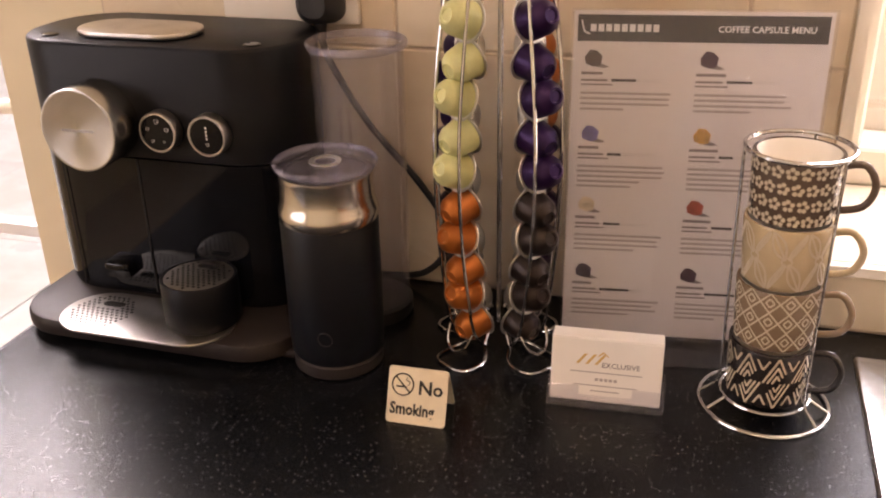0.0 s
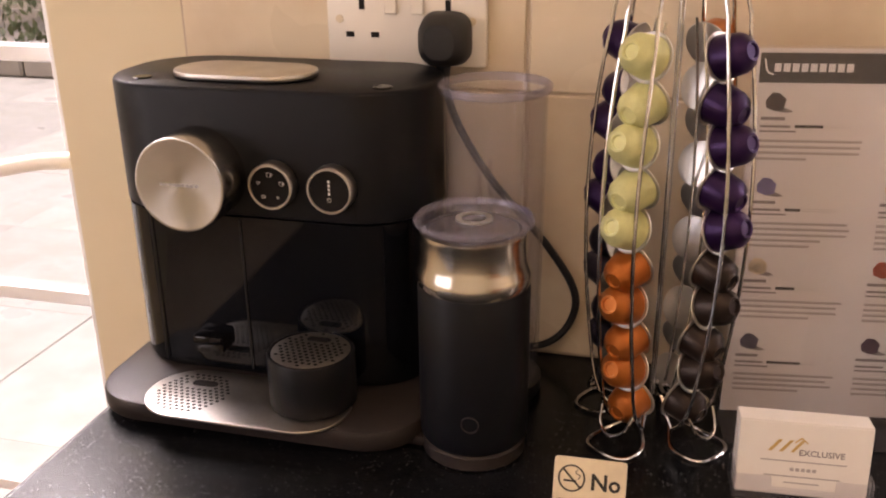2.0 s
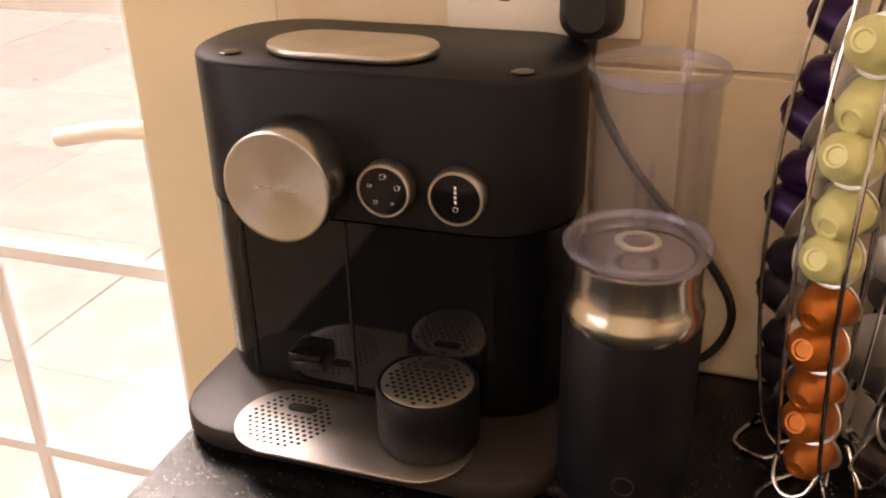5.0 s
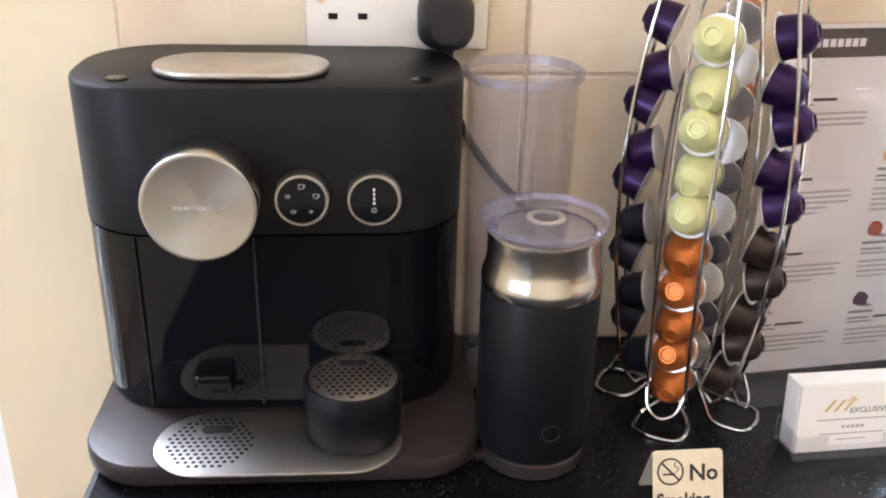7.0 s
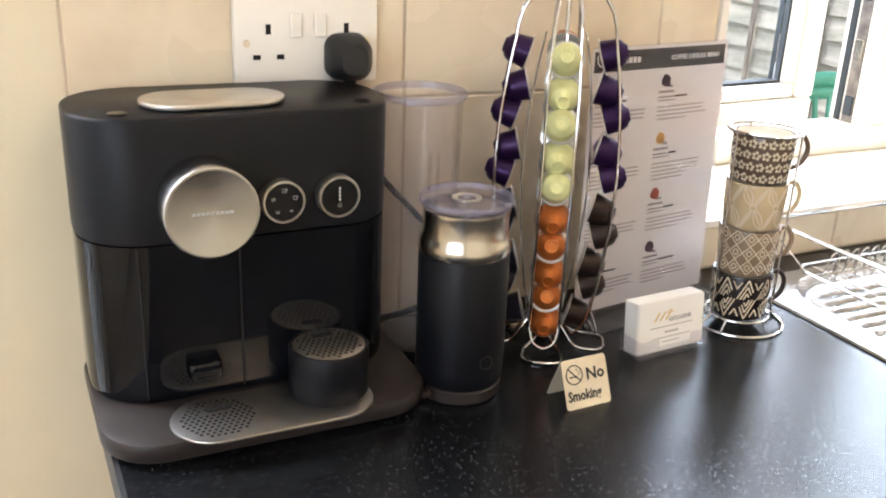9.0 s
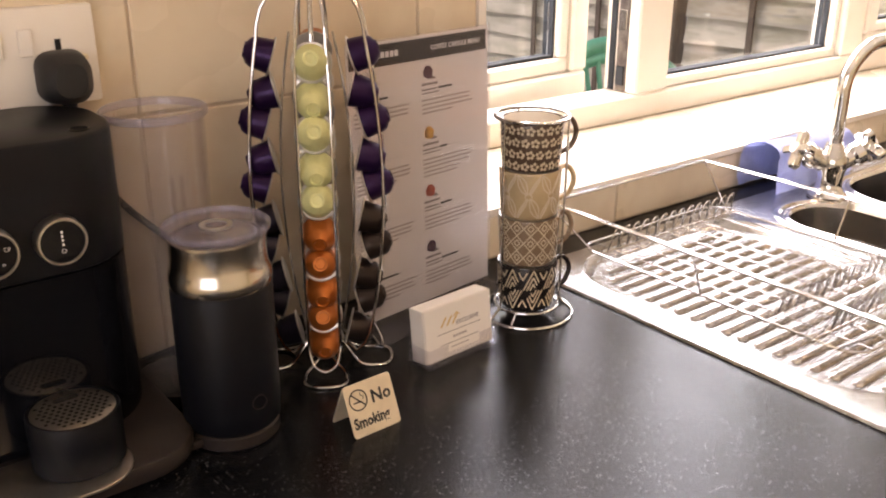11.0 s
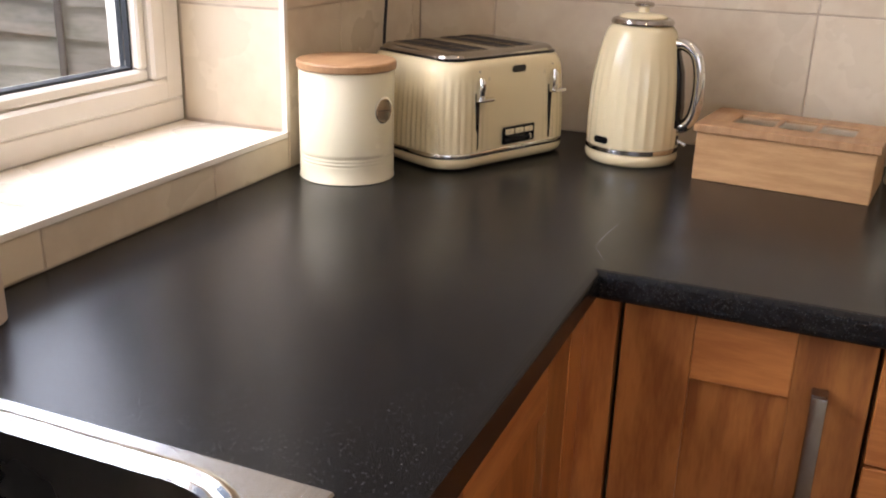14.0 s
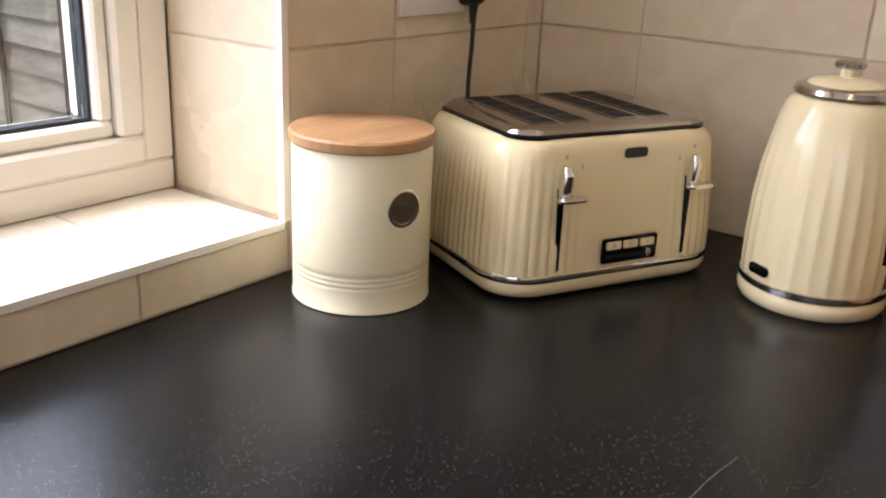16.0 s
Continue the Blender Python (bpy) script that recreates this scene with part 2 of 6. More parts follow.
M["wood_lid"] = mat("pale_bamboo", (0.46, 0.27, 0.13), 0.45, second=(0.36, 0.19, 0.085), scale=9, stretch=(1, 7, 1), bump=0.2, bump_scale=40)
M["bamboo"] = mat("honey_bamboo", (0.56, 0.33, 0.15), 0.42, second=(0.44, 0.24, 0.10), scale=9, stretch=(4, 1, 9), bump=0.2, bump_scale=40)
M["oak"] = mat("honey_alder_wood", (0.46, 0.18, 0.047), 0.33, second=(0.27, 0.088, 0.022), scale=7, stretch=(5, 5, 0.8), bump=0.15, bump_scale=30, vary=0.30)
M["oak_h"] = mat("honey_alder_wood_cross", (0.46, 0.18, 0.05), 0.33, second=(0.32, 0.11, 0.028), scale=7, stretch=(0.8, 0.8, 6), bump=0.15, bump_scale=30, vary=0.18)
M["stone"] = mat("wet_paving", (0.66, 0.66, 0.62), 0.25, second=(0.52, 0.53, 0.48), scale=4, bump=0.4, bump_scale=30, vary=0.12, rough2=0.5)
M["concrete"] = mat("pale_concrete", (0.38, 0.35, 0.31), 0.8, second=(0.28, 0.26, 0.23), scale=5, bump=0.4, bump_scale=40, vary=0.1)
M["fence"] = mat("weathered_fence_wood", (0.56, 0.53, 0.45), 0.8, second=(0.33, 0.32, 0.25), scale=3.5, mix=(0.38, 0.68), stretch=(1.0, 1, 5), bump=0.4, bump_scale=30, vary=0.2)
M["post"] = mat("dark_fence_post", (0.09, 0.072, 0.058), 0.8, second=(0.14, 0.11, 0.09), scale=9, stretch=(6, 6, 1), bump=0.4)
M["brick"] = mat("red_brick", (0.40, 0.14, 0.08), 0.8, second=(0.28, 0.10, 0.06), scale=14, bump=0.5, vary=0.15)
M["mortar"] = mat("mortar", (0.42, 0.38, 0.33), 0.9, second=(0.34, 0.3, 0.26), scale=20, bump=0.4)
M["green"] = mat("green_garden_plastic", (0.07, 0.27, 0.18), 0.3, second=(0.09, 0.32, 0.22), scale=6)
M["leaf"] = mat("hedge_leaf", (0.05, 0.09, 0.03), 0.6, second=(0.09, 0.12, 0.05), scale=20)
M["soil"] = mat("ground_gravel", (0.24, 0.22, 0.19), 0.85, second=(0.16, 0.15, 0.13), scale=3, bump=0.5)
M["floor"] = mat("floor_tile", (0.40, 0.33, 0.26), 0.35, second=(0.33, 0.27, 0.21), scale=5, vary=0.06)
M["bulb"] = mat("warm_lamp_glow", (1, 0.8, 0.55), 0.5, emit=(1.0, 0.72, 0.42), strength=14.0)
M["cloth"] = mat("blue_cloth", (0.46, 0.51, 0.77), 0.85, second=(0.56, 0.61, 0.84), scale=30, bump=0.6, bump_scale=160)
M["ceramic"] = mat("beige_ceramic", (0.66, 0.52, 0.40), 0.4, second=(0.60, 0.46, 0.35), scale=12, bump=0.1)
M["mug_in"] = mat("white_glaze", (0.82, 0.76, 0.66), 0.2)
M["foil"] = mat("silver_foil_lid", (0.66, 0.65, 0.63), 0.30, 0.85, second=(0.58, 0.57, 0.55), scale=30, bump=0.15, bump_scale=120, vary=0.1)
for key, c in (("lime", (0.60, 0.60, 0.29)), ("orange", (0.46, 0.135, 0.026)), ("purple", (0.026, 0.008, 0.050)), ("bronze", (0.030, 0.020, 0.016)), ("navy", (0.018, 0.016, 0.035))):
    M["pod_" + key] = mat("pod_" + key, c, 0.33 if key != "lime" else 0.42, 0.55 if key in ("orange", "purple", "bronze") else 0.1, second=tuple(v * 0.85 for v in c), scale=60, spec=0.4)

# ---- mesh tools ----
def part(name, bm, material, parent=None, label="", smooth=False):
    me = bpy.data.meshes.new(name)
    bmesh.ops.recalc_face_normals(bm, faces=bm.faces)
    bm.to_mesh(me)
    bm.free()
    if smooth:
        for p in me.polygons:
            p.use_smooth = True
        me.set_sharp_from_angle(angle=radians(38))
    me.materials.append(material if not isinstance(material, str) else M[material])
    ob = new(name, me)
    if parent:
        ob.parent = parent
    if label:
        ob["label"] = label
    return ob


def thing(name, label, category, at=(0, 0, 0), rz=0.0, group="", kind=""):
    ob = new(name)
    ob.empty_display_size = 0.05
    ob.matrix_world = pose(at[0], at[1], at[2], 0, 0, rz)
    return tagged(ob, label, category, group, kind)


def box(x0, x1, y0, y1, z0, z1, bevel=0.0, seg=1, bm=None):
    own = bmesh.new()
    vs = [own.verts.new((x, y, z)) for x in (x0, x1) for y in (y0, y1) for z in (z0, z1)]
    for f in ((0, 1, 3, 2), (4, 6, 7, 5), (0, 4, 5, 1), (2, 3, 7, 6), (0, 2, 6, 4), (1, 5, 7, 3)):
        own.faces.new([vs[i] for i in f])
    if bevel:
        bmesh.ops.bevel(own, geom=own.edges[:], offset=bevel, segments=seg, profile=0.5, affect="EDGES")
    if bm is None:
        return own
    join(bm, own)
    return bm


def join(bm, other, m=None):
    if m is not None:
        other.transform(m)
    me = bpy.data.meshes.new("tmp")
    other.to_mesh(me)
    other.free()
    bm.from_mesh(me)
    bpy.data.meshes.remove(me)
    return bm


def lathe(profile, n=40, cap=True, closed=False):
    """A turned body round z from (radius, height) pairs."""
    bm = bmesh.new()
    rings = []
    for r, z in profile:
        rings.append([bm.verts.new((r * math.cos(2 * math.pi * i / n), r * math.sin(2 * math.pi * i / n), z)) for i in range(n)])
    for a, b in zip(rings, rings[1:]):
        for i in range(n):
            bm.faces.new((a[i], a[(i + 1) % n], b[(i + 1) % n], b[i]))
    if closed:
        a, b = rings[-1], rings[0]
        for i in range(n):
            bm.faces.new((a[i], a[(i + 1) % n], b[(i + 1) % n], b[i]))
    elif cap:
        bm.faces.new(rings[0])
        bm.faces.new(rings[-1])
    return bm


def tube(points, r, n=8, closed=False, smooth_steps=0, bm=None):
    """A round wire through the points."""
    pts = [Vector(p) for p in points]
    if smooth_steps:
        out = []
        cnt = len(pts)
        rng = range(cnt) if closed else range(cnt - 1)
        for i in rng:
            p0 = pts[(i - 1) % cnt] if closed or i > 0 else pts[i]
            p1, p2 = pts[i], pts[(i + 1) % cnt]
            p3 = pts[(i + 2) % cnt] if closed or i + 2 < cnt else p2
            for s in range(smooth_steps):
                t = s / smooth_steps
                out.append(0.5 * ((2 * p1) + (p2 - p0) * t + (2 * p0 - 5 * p1 + 4 * p2 - p3) * t * t + (3 * p1 - p0 - 3 * p2 + p3) * t ** 3))
        if not closed:
            out.append(pts[-1])
        pts = out
    own = bm or bmesh.new()
    rings = []
    cnt = len(pts)
    up = Vector((0.0123, 0.0217, 1.0)).normalized()
    prev = None
    for i, p in enumerate(pts):
        a = pts[(i - 1) % cnt] if closed or i > 0 else p
        b = pts[(i + 1) % cnt] if closed or i < cnt - 1 else p
        d = (b - a).normalized()
        if prev is None:
            side = d.cross(up)
            if side.length < 0.05:
                side = d.cross(Vector((1, 0, 0)))
        else:
            side = prev - d * prev.dot(d)
        side.normalize()
        prev = side
        other = d.cross(side)
        rings.append([own.verts.new(p + r * (side * math.cos(2 * math.pi * k / n) + other * math.sin(2 * math.pi * k / n))) for k in range(n)])
    pairs = list(zip(rings, rings[1:]))
    for a, b in pairs:
        for k in range(n):
            own.faces.new((a[k], a[(k + 1) % n], b[(k + 1) % n], b[k]))
    if closed:
        a, b = rings[-1], rings[0]
        best = min(range(n), key=lambda s: (a[0].co - b[s].co).length)
        for k in range(n):
            own.faces.new((a[k], a[(k + 1) % n], b[(k + 1 + best) % n], b[(k + best) % n]))
    else:
        own.faces.new(rings[0])
        own.faces.new(rings[-1])
    return own


def outline(w, d, r, n=8, cx=0.0, cy=0.0, rs=None):
    """A rounded rectangle, counter-clockwise; rs: a radius for each corner (+x-y, +x+y, -x+y, -x-y)."""
    rs = rs or (r, r, r, r)
    pts = []
    for (sx, sy, a0), q in zip(((1, -1, -90), (1, 1, 0), (-1, 1, 90), (-1, -1, 180)), rs):
        ox, oy = cx + sx * (w / 2 - q), cy + sy * (d / 2 - q)
        for i in range(n + 1):
            a = radians(a0 + 90 * i / n)
            pts.append((ox + q * math.cos(a), oy + q * math.sin(a)))
    return pts


def loft(layers, cap=True):
    """A body through layers of (outline, z) with equal counts."""
    bm = bmesh.new()
    rings = [[bm.verts.new((x, y, z)) for x, y in pts] for pts, z in layers]
    n = len(rings[0])
    for a, b in zip(rings, rings[1:]):
        for i in range(n):
            bm.faces.new((a[i], a[(i + 1) % n], b[(i + 1) % n], b[i]))
    if cap:
        bm.faces.new(rings[0])
        bm.faces.new(rings[-1])
    return bm


def slab(pts, z0, z1, bevel=0.002):
    """A plate of an outline with softened edges."""
    def inset(p, k):
        cx = sum(a for a, _ in p) / len(p)
        cy = sum(b for _, b in p) / len(p)
        w = max(a for a, _ in p) - min(a for a, _ in p)
        d = max(b for _, b in p) - min(b for _, b in p)
        return [(cx + (a - cx) * (1 - 2 * k / w), cy + (b - cy) * (1 - 2 * k / d)) for a, b in p]
    k = bevel
    return loft([(inset(pts, k), z0), (inset(pts, k * 0.3), z0 + k * 0.3), (pts, z0 + k), (pts, z1 - k), (inset(pts, k * 0.3), z1 - k * 0.3), (inset(pts, k), z1)])


def words(name, body, size, at, material, parent=None, depth=0.0002, align="LEFT", bold=0.0, stretch=1.0):
    """Letters as a mesh; at: the pose of the writing's plane."""
    cu = bpy.data.curves.new(name, "FONT")
    cu.body, cu.size, cu.extrude, cu.align_x, cu.offset, cu.resolution_u = body, size, depth, align, bold, 2
    tmp = bpy.data.objects.new(name, cu)
    scene.collection.objects.link(tmp)
    dg = bpy.context.evaluated_depsgraph_get()
    me = bpy.data.meshes.new_from_object(tmp.evaluated_get(dg))
    bpy.data.objects.remove(tmp)
    me.materials.clear()
    me.materials.append(M[material])
    ob = new(name, me)
    if parent:
        ob.parent = parent
    ob.matrix_basis = at @ Matrix.Diagonal((stretch, 1, 1, 1))
    return ob

# ---- the room ----
TOP = 0.91
WY = 1.887
XR = 3.0
SILL = 0.972


def solid(name, boxes, material, **tags):
    bm = bmesh.new()
    for b in boxes:
        box(*b, bm=bm)
    return tagged(part(name, bm, material), kind="structure", **tags)


solid("floor", [(-1.6, XR + 0.3, -1.9, 2.2, -0.12, 0.0)], "floor", label="plain beige tiled kitchen floor", category="floor")
wall_n = solid("wall_north", [
    (-1.6, -1.00, WY + 0.008, 2.22, 0, 2.4), (-1.00, -0.085, WY + 0.008, 2.22, 2.06, 2.4), (-0.085, 0.717, WY + 0.008, 1.952, 0, 2.4), (-0.040, 0.717, 1.952, 2.22, 0, 2.4), (-0.085, -0.040, 1.952, 2.22, 2.06, 2.4),
    (0.717, 2.488, WY + 0.008, 2.22, 0, 0.962), (0.717, 2.488, WY + 0.008, 2.22, 2.06, 2.4), (2.488, XR + 0.3, WY + 0.008, 2.22, 0, 2.4)], "plaster",
    label="cream painted kitchen wall with a door and a window opening", category="wall")
wall_e = solid("wall_east", [(XR + 0.008, XR + 0.3, -1.9, WY + 0.008, 0, 2.4)], "plaster", label="cream painted kitchen side wall", category="wall")
# the opening in this wall is added for the unseen fill window
solid("wall_west", [(-1.9, -1.6, -2.2, -1.0, 0, 2.4), (-1.9, -1.6, 0.9, 2.22, 0, 2.4), (-1.9, -1.6, -1.0, 0.9, 0, 0.9), (-1.9, -1.6, -1.0, 0.9, 2.1, 2.4)], "plaster", label="plain cream painted wall", category="wall")
solid("wall_south", [(-1.6, XR + 0.3, -2.2, -1.9, 0, 2.4)], "plaster", label="plain cream painted wall", category="wall")
solid("ceiling", [(-1.9, XR + 0.3, -2.2, 2.22, 2.4, 2.55)], "ceiling", label="plain white painted ceiling", category="ceiling")

# tile beds behind the tiles
bed_n = solid("grout_north", [(0.052, 0.722, WY + 0.002, WY + 0.008, 0.88, 2.4), (2.483, XR + 0.008, WY + 0.002, WY + 0.008, 0.88, 2.4),
                              (0.722, 2.483, WY + 0.002, WY + 0.008, 0.88, 0.965)], "grout", label="sandy grout bed between wall tiles", category="grout")
bed_e = solid("grout_east", [(XR + 0.002, XR + 0.008, -1.2, WY + 0.002, 0.88, 2.4)], "grout", label="sandy grout bed between wall tiles", category="grout")
bed_r = solid("grout_reveal", [(2.482, 2.488, WY + 0.008, 2.09, 0.962, 2.06), (0.717, 0.723, WY + 0.008, 2.09, 0.962, 2.06),
                               (0.723, 2.482, WY + 0.004, 2.09, 0.962, SILL - 0.004)], "grout", label="sandy grout bed in the window reveal", category="grout")
# trim strips at the tiled corners
solid("trim", [(2.474, 2.484, WY - 0.003, WY + 0.006, SILL + 0.001, 2.06), (0.721, 0.731, WY - 0.003, WY + 0.006, SILL + 0.001, 2.06),
               (0.731, 2.474, WY - 0.004, WY + 0.006, SILL - 0.008, SILL + 0.0005)], "upvc", label="white plastic tile edging strip", category="trim")

# the worktop: an L with a hole for the sink
SX0, SX1, SY0, SY1 = 0.785, 1.690, 1.385, 1.815


def worktop():
    front, back, edge, z0 = 1.303, WY + 0.001, 2.245, TOP - 0.038
    xs, ys = [0.052, SX0, SX1, edge, XR + 0.001], [-1.2, front, SY0, SY1, back]
    bm = bmesh.new()
    v = {(i, j): bm.verts.new((x, y, z0)) for i, x in enumerate(xs) for j, y in enumerate(ys)}
    for i in range(4):
        for j in range(4):
            if (j == 0 and i < 3) or (i == 1 and j == 2):
                continue
            bm.faces.new((v[i, j], v[i + 1, j], v[i + 1, j + 1], v[i, j + 1]))
    for q in [q for q in bm.verts if not q.link_faces]:
        bm.verts.remove(q)
    made = bmesh.ops.extrude_face_region(bm, geom=bm.faces[:])["geom"]
    for q in made:
        if isinstance(q, bmesh.types.BMVert):
            q.co.z = TOP
    near = lambda c: (abs(c.y - front) < 1e-4 and c.x < edge + 1e-4) or (abs(c.x - edge) < 1e-4 and c.y < front + 1e-4)
    nose = [e for e in bm.edges if all(near(q.co) for q in e.verts) and abs(e.verts[0].co.z - e.verts[1].co.z) < 1e-6]
    bmesh.ops.bevel(bm, geom=nose, offset=0.010, segments=4, profile=0.5, affect="EDGES")
    return bm


top = thing("worktop", "charcoal speckled laminate kitchen worktop with rounded front edge", "worktop")
for run_name in ("main_run", "return_run"):
    run = worktop()
    for co, no in (((0, 1.330, 0), (0, 1, 0)), ((0, 1.309, 0), (0, 1, 0)), ((2.290, 0, 0), (1, 0, 0))):
        bmesh.ops.bisect_plane(run, geom=run.verts[:] + run.edges[:] + run.faces[:], plane_co=co, plane_no=no)
    away = []
    for f in run.faces:
        c = f.calc_center_median()
        ret = (c.x > 2.246 and c.y < 1.309) or (c.x > 2.290 and c.y < 1.330)
        if ret != (run_name == "return_run"):
            away.append(f)
    bmesh.ops.delete(run, geom=away, context="FACES")
    part(run_name, run, "worktop", top)
solid("worktop_end", [(0.048, 0.052, 1.306, WY, TOP - 0.038, TOP - 0.001)], "rubber", label="thin black edging on the worktop end", category="edging")
joint = tube([(2.288, 1.309, TOP - 0.0001), (2.334, 1.332, TOP - 0.0001), (2.396, 1.331, TOP - 0.0001), (2.443, 1.326, TOP - 0.0001)], 0.00024, 5)
tagged(part("worktop_seam", joint, "ink_grey"), "fine pale seam where two worktops meet", "seam", kind="structure")

# ---- window ----
win = thing("window_1", "white plastic kitchen window with three lights, one ajar", "window", kind="structure")
FY0, FY1 = 2.090, 2.160
part("window_frame", (lambda b: [box(*q, bevel=0.003, bm=b) for q in (
    (0.725, 2.480, FY0, FY1, SILL - 0.002, 1.010), (0.725, 2.480, FY0, FY1, 2.02, 2.06), (0.725, 0.768, FY0, FY1, 1.0105, 2.0195), (2.438, 2.480, FY0, FY1, 1.0105, 2.0195),
    (1.217, 1.292, FY0, FY1, 1.0105, 2.0195), (1.807, 1.880, FY0, FY1, 1.0105, 2.0195))] and b)(bmesh.new()), "upvc", win)



def pane_set(parent, x0, x1, z0, z1, y, rim, name="pane"):
    g = bmesh.new()
    for q in ((x0 - rim, x1 + rim, y - 0.003, y + 0.02, z0 - rim, z0), (x0 - rim, x1 + rim, y - 0.003, y + 0.02, z1, z1 + rim),
              (x0 - rim, x0, y - 0.003, y + 0.02, z0, z1), (x1, x1 + rim, y - 0.003, y + 0.02, z0, z1)):
        box(*q, bm=g)
    part("gasket", g, "gasket", parent)
    p = part(name, box(x0 + 0.0005, x1 - 0.0005, y + 0.006, y + 0.010, z0 + 0.0005, z1 - 0.0005), "glass", parent)
    p.visible_shadow = False
    return p


def ring(x0, x1, z0, z1, w, y0, y1, bevel=0.003):
    b = bmesh.new()
    for q in ((x0, x1, y0, y1, z0, z0 + w), (x0, x1, y0, y1, z1 - w, z1), (x0, x0 + w, y0, y1, z0 + w + 0.0004, z1 - w - 0.0004), (x1 - w, x1, y0, y1, z0 + w + 0.0004, z1 - w - 0.0004)):
        box(*q, bevel=bevel, bm=b)
    return b


# fixed middle light with its glazing bead
part("bead", ring(1.2925, 1.8065, 1.0105, 2.0195, 0.016, FY0 + 0.012, FY1 - 0.012, 0.002), "upvc", win)
pane_set(win, 1.3125, 1.7865, 1.0305, 1.9995, FY0 + 0.03, 0.004)
# right sash, shut
part("sash_frame", ring(1.8805, 2.4375, 1.0105, 2.0195, 0.036, FY0 - 0.006, FY1 + 0.004, 0.005), "upvc", win)
part("sash_bead", ring(1.9168, 2.4012, 1.0468, 1.9832, 0.0195, FY0 + 0.004, FY1 - 0.002, 0.004), "upvc", win)
pane_set(win, 1.941, 2.377, 1.071, 1.959, FY0 + 0.022, 0.0045)
# left sash, ajar, swung outwards about its left edge
left = new("casement")
left.parent = win
left.matrix_basis = pose(0.770, FY1 - 0.010, 0, 0, 0, 4.0)
part("sash_frame", ring(0.0, 0.446, 0.996, 2.034, 0.040, 0.013, 0.062, 0.005), "upvc", left)
part("sash_bead", ring(0.0404, 0.4056, 1.0364, 1.9936, 0.024, 0.020, 0.058, 0.004), "upvc", left)
pane_set(left, 0.069, 0.377, 1.065, 1.965, 0.034, 0.0045)
# the weather seal and the locking gear on the bare side of the mullion
part("weather_seal", box(1.2140, 1.2168, 2.136, 2.148, 1.012, 2.018, 0.0008), "gasket", win)
part("lock_rail", box(1.2150, 1.2168, 2.112, 2.132, 1.012, 2.018, 0.0004), "lock_dull", win)
for k in range(11):
    z = 1.022 + k * 0.088
    part("keep", box(1.2115, 1.2148, 2.114, 2.130, z, z + 0.030, 0.0008), "chrome" if k % 2 else "gasket", win)


# ---- glazed back door ----
door = thing("door_1", "white glazed garden door with square glazing bars, shut", "door", kind="structure")
part("door_frame", (lambda b: [box(*q, bevel=0.003, bm=b) for q in (
    (-1.00, -0.955, 1.96, 2.06, 0.02, 2.055), (-0.078, -0.041, 1.96, 2.06, 0.02, 2.055), (-0.9545, -0.0785, 1.96, 2.06, 2.01, 2.055), (-0.9545, -0.0785, 1.96, 2.06, 0.0, 0.04))] and b)(bmesh.new()), "upvc_door", door)
part("door_leaf", ring(-0.954, -0.079, 0.041, 2.009, 0.072, 1.972, 2.035, 0.004), "upvc_door", door)
pane_set(door, -0.874, -0.159, 0.121, 1.929, 2.000, 0.007)
bars = bmesh.new()
for bx in (-0.395, -0.69):
    box(bx - 0.009, bx + 0.009, 1.996, 2.004, 0.122, 1.928, bevel=0.002, bm=bars)
for bz in (0.30, 0.578, 0.856, 1.134, 1.412, 1.69):
    box(-0.873, -0.160, 1.9955, 2.0035, bz - 0.009, bz + 0.009, bevel=0.002, bm=bars)
part("glazing_bar", bars, "upvc_door", door)
hand = bmesh.new()
box(-0.128, -0.100, 1.962, 1.9715, 0.95, 1.16, 0.004, 2, bm=hand)
tube([(-0.114, 1.968, 1.040), (-0.114, 1.945, 1.040), (-0.120, 1.934, 1.040), (-0.150, 1.931, 1.038), (-0.206, 1.930, 1.026)], 0.0085, 10, smooth_steps=3, bm=hand)
part("door_handle", hand, "white_plastic", door, "white lever door handle", smooth=True)
solid("threshold", [(-1.0, -0.085, 2.06, 2.22, -0.02, 0.03)], "concrete", label="pale concrete door threshold", category="threshold")

# ---- outside ----
tagged(part("ground", box(-60, 60, 2.2205, 90, -0.30, -0.15), "soil"), "wet stony garden ground", "ground", kind="structure")

# unseen window, added round the daylight fill lamp
win2 = thing("window_2", "unseen white framed side window, added to let in fill daylight", "window", kind="structure")
part("window_frame", (lambda b: [box(*q, bevel=0.003, bm=b) for q in ((-1.80, -1.74, -1.0, 0.9, 0.9, 0.95), (-1.80, -1.74, -1.0, 0.9, 2.05, 2.1), (-1.80, -1.74, -1.0, -0.95, 0.9505, 2.0495), (-1.80, -1.74, 0.85, 0.9, 0.9505, 2.0495), (-1.80, -1.74, -0.08, -0.02, 0.9505, 2.0495))] and b)(bmesh.new()), "upvc", win2)
for a, b_ in ((-0.9495, -0.0805), (-0.0195, 0.8495)):
    part("pane", box(-1.772, -1.768, a, b_, 0.951, 2.049), "glass", win2).visible_shadow = False

# ---- coffee corner ----
def disc_plate(r, z0, z1, holes, n=36):
    """A thin round plate without openings; hole_dots lays dark discs over such plates."""
    return lathe([(0.0008, z0), (r - 0.001, z0), (r, z0 + 0.0006), (r, z1 - 0.0006), (r - 0.001, z1), (0.0008, z1)], n)


